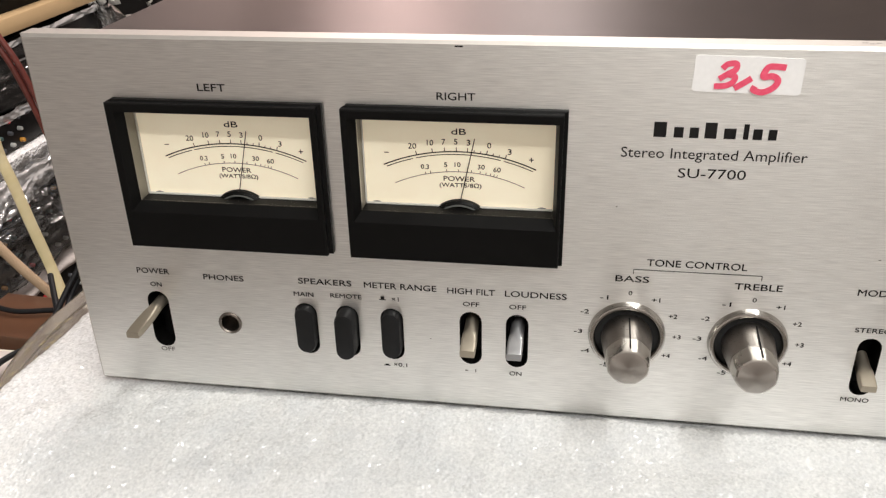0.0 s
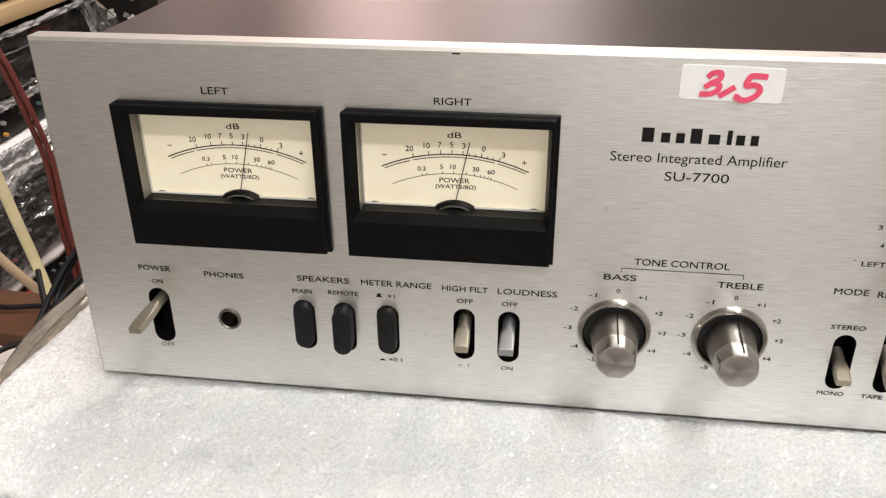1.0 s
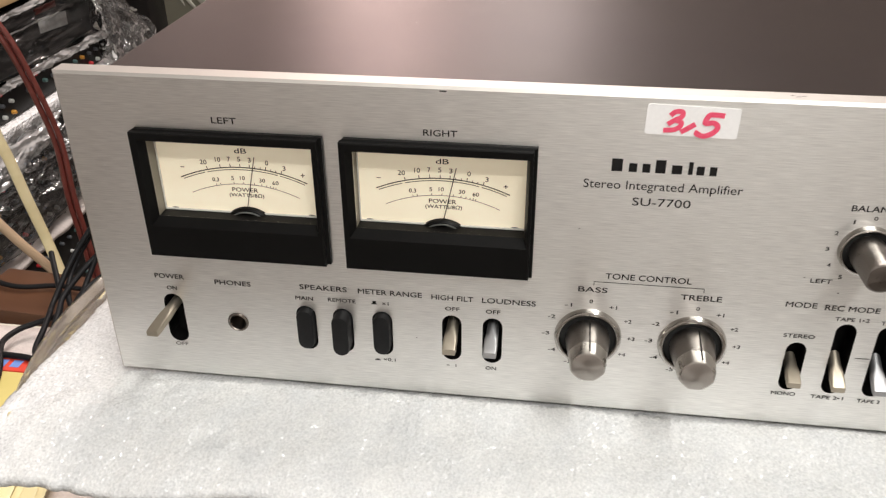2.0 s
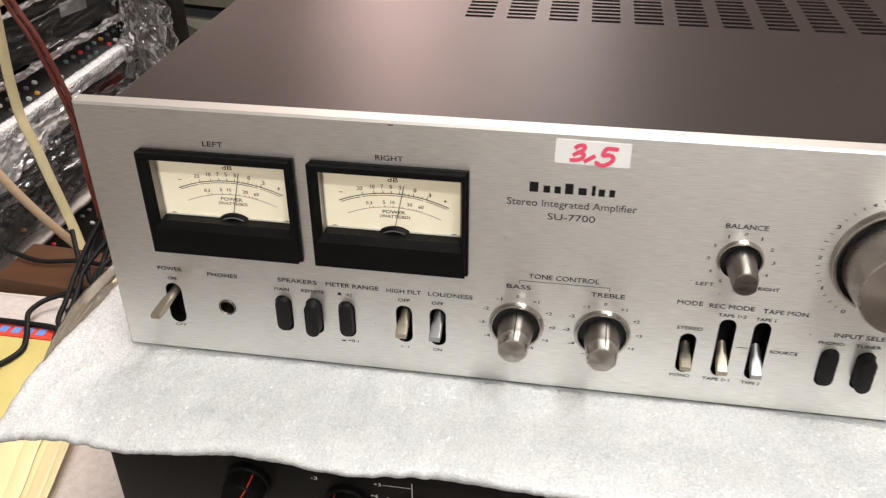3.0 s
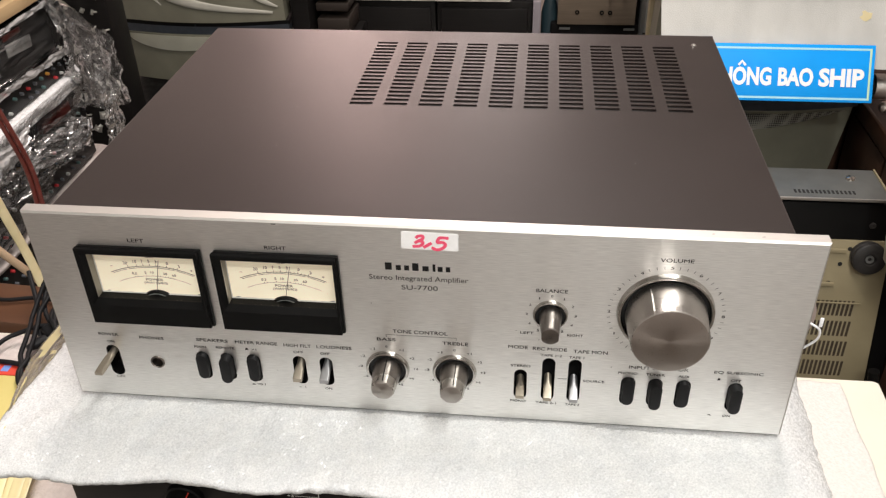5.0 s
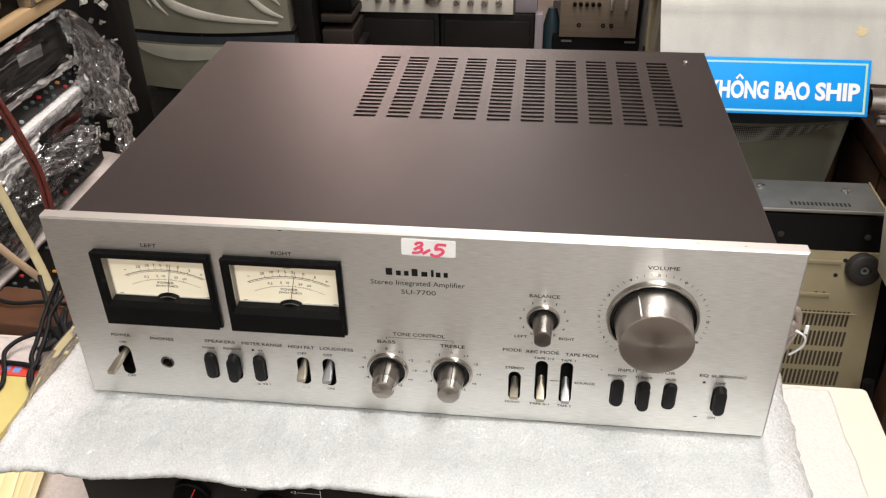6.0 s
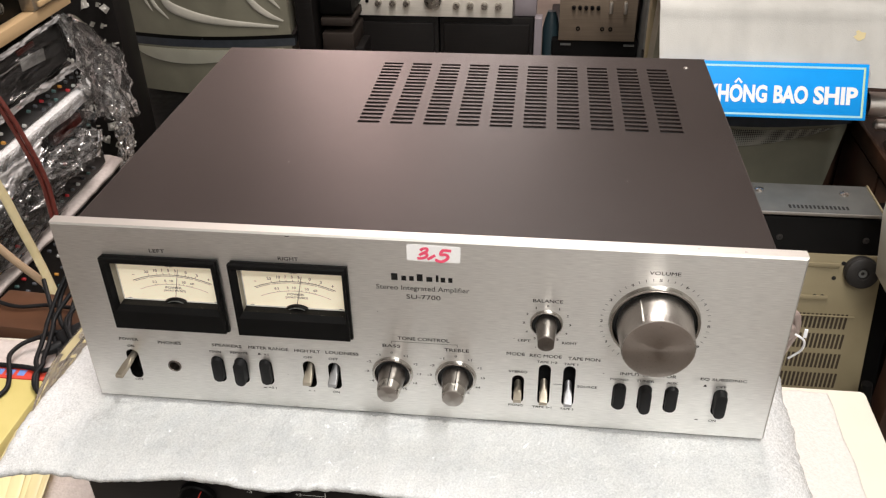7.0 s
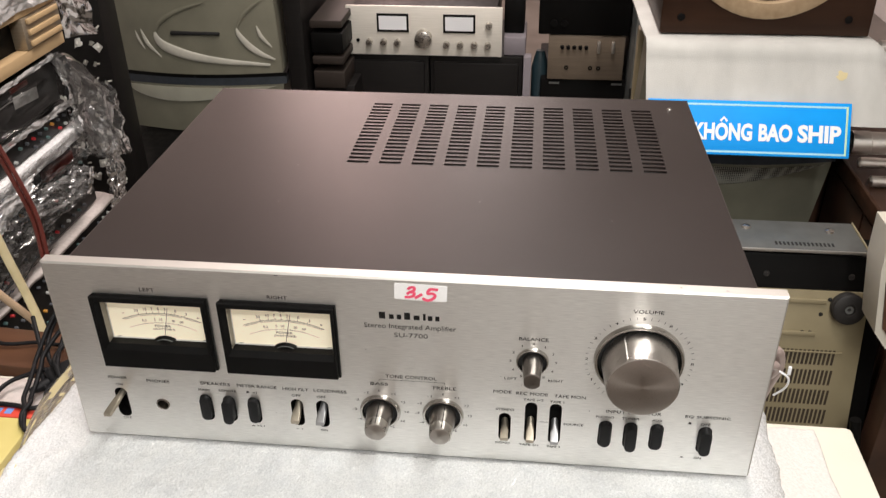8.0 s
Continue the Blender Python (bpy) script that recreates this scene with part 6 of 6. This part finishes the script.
rec = thing("receiver", "up-ended receiver showing its beige bottom plate and black foot", "receiver", (0.78, 1.05, -0.80))
part("body", tipped(box(0.50, 0.972, 0.004, 0.125, -0.40, -0.003, 0.006)), BLACK, rec)
part("side_rim", level(box(0.922, 0.925, -0.003, 0.108, -0.004, 0.006, 0.0008)), BEIGE, rec, "beige folded rim")
top = part("rear_plate", level(box(0.52, 0.922, 0.0, 0.108, -0.003, 0.003, 0.001)), REAR_STEEL, rec, "grey steel rear plate")
part("trim", level(box(0.52, 0.922, -0.003, 0.0, -0.003, 0.003, 0.0008)), EDGE, rec, "bright folded edge")
for k in range(15):
    part("vent_slot", level(box(0.7603 + k * 0.0073, 0.7643 + k * 0.0073, 0.014, 0.026, 0.003, 0.0034)), DARK, top, smooth=0)
for sx, sy in ((0.718, 0.078), (0.872, 0.072)):
    part("screw", level(lathe([(0.009, 0.003), (0.008, 0.006), (0.003, 0.008), (0, 0.008)], (sx, sy, 0), "z", 16)), CHROME, top)
plate = part("bottom_plate", tipped(box(0.52, 0.938, -0.002, 0.004, -0.395, -0.072, 0.001)), BEIGE, rec, "beige painted bottom plate")
for sx in (0.748, 0.902):
    part("screw", tipped(lathe([(0.0062, 0), (0.0055, 0.0025), (0.0025, 0.003), (0.002, 0.0018), (0, 0.0018)], (sx, 0.004, -0.044), "y", 12)), CHARCOAL, rec)
for zz, xa, xb in ((-0.092, 0.60, 0.862), (-0.158, 0.60, 0.850), (-0.192, 0.60, 0.905)):
    part("pressed_ridge", tipped(box(xa, xb, -0.006, -0.001, zz - 0.005, zz + 0.004 if zz > -0.18 else zz - 0.002, 0.0018)), BEIGE, plate)
for zz in (-0.222, -0.264, -0.306, -0.348):
    for k in range(30):
        v = bmesh.new()
        x = 0.660 + k * 0.0078
        quad = [(x, -0.0024, zz), (x + 0.0046, -0.0024, zz), (x + 0.0072, -0.0024, zz + 0.031), (x + 0.0026, -0.0024, zz + 0.031)]
        v.faces.new([v.verts.new(p) for p in quad])
        part("vent_slot", tipped(v), VENT_DARK, plate, smooth=0)
for hx, hz in ((0.868, -0.088), (0.855, -0.118), (0.840, -0.156), (0.826, -0.156)):
    part("hole", tipped(lathe([(0.004, 0), (0.004, 0.0008), (0, 0.0008)], (hx, -0.002, hz), "y", 12)), DARK, plate)
part("foot", tipped(lathe([(0.0290, 0), (0.0305, 0.010), (0.0300, 0.013), (0.0288, 0.0135), (0.0288, 0.0145), (0.0298, 0.015), (0.0290, 0.020), (0.026, 0.022), (0.011, 0.022), (0.010, 0.018), (0, 0.018)], (0.898, -0.002, -0.100), "y", 40)), RUBBER, rec, "round black rubber foot")
part("foot_screw", tipped(lathe([(0.0075, 0.016), (0.0075, 0.020), (0.004, 0.020), (0.003, 0.017), (0, 0.017)], (0.898, -0.002, -0.100), "y", 20)), STEEL, rec)
solo("stand", box(0.50, 0.98, 0.93, 1.20, -0.95, -0.84, 0.006), BLACK, "low black stand under the up-ended receiver", "stand")

# ---- right edge ----
set_out(0.003, 0.0, 0.010)
walnut = thing("cabinet", "dark walnut cabinet beside the receiver", "cabinet", (1.19, 1.13, -0.95))
part("body", box(0.988, 1.40, 0.97, 1.46, -0.95, -0.432, 0.004), WOOD_DARK, walnut)
part("top_board", box(0.986, 1.41, 0.96, 1.47, -0.4315, -0.415, 0.003), WOOD_DARK, walnut)
for y0, y1 in ((0.985, 1.21), (1.22, 1.445)):
    part("side_panel", box(0.983, 0.9875, y0, y1, -0.93, -0.445, 0.002), WOOD_DARK, walnut)
solo("cabinet_rail", box(0.976, 0.985, 1.14, 1.47, -0.435, -0.395, 0.003), WOOD_BOX, "reddish-brown top rail of the dark cabinet", "rail")
for y, z, r, x0 in ((1.30, -0.324, 0.025, 0.950), (1.32, -0.378, 0.012, 0.988), (1.28, -0.402, 0.012, 1.004), (1.40, -0.270, 0.012, 1.000), (1.44, -0.165, 0.014, 1.015), (1.44, -0.205, 0.010, 1.03)):
    bm = lathe([(0, 0), (r * 0.6, 0.0), (r, 0.004), (r, 0.040), (r * 0.93, 0.042), (r * 0.93, 0.30), (0, 0.30)], (x0, y, z), "x", 28)
    solo("metal_tube", bm, TUBE, "polished metal tube lying on the dark cabinet", "tube", "metal tubes on the cabinet")
solo("tube_cap", lathe([(0, -0.012), (0.022, -0.010), (0.026, -0.004), (0.026, 0.002), (0, 0.002)], (0.948, 1.30, -0.324), "x", 28), BLACK, "black rubber cap on the metal tube", "cap")
solo("backing_cabinet", box(0.94, 1.5, 1.48, 1.75, -0.95, -0.40, 0.006), WOOD_DARK, "dark cabinet standing behind the metal tubes", "cabinet")
solo("metal_rod", tube([(0.925, 0.87, -0.70), (0.940, 0.86, -0.80), (0.955, 0.85, -0.945)], 0.010, 12, 6), BLACK, "black metal rod leaning on the floor", "rod")
crate = thing("wooden_box", "brown wooden box with a worn cream rim", "box", (1.0, 0.89, -0.60))
part("rim", prism([(0.884, -0.29), (0.886, -0.365), (0.905, -0.490), (0.930, -0.522), (0.962, -0.540), (1.12, -0.540), (1.12, -0.29)], 0.855, 0.930, 0.003), TABLE, crate, "worn cream rim")
part("panel", prism([(0.898, -0.385), (0.914, -0.478), (0.936, -0.505), (0.964, -0.522), (1.105, -0.522), (1.105, -0.385)], 0.8515, 0.857, 0.001), WOOD_RED, crate, "reddish-brown wooden panel")
solo("pedestal", box(0.968, 1.11, 0.862, 0.925, -0.95, -0.5405, 0.004), WOOD_DARK, "dark wooden pedestal under the cream-rimmed box", "pedestal")
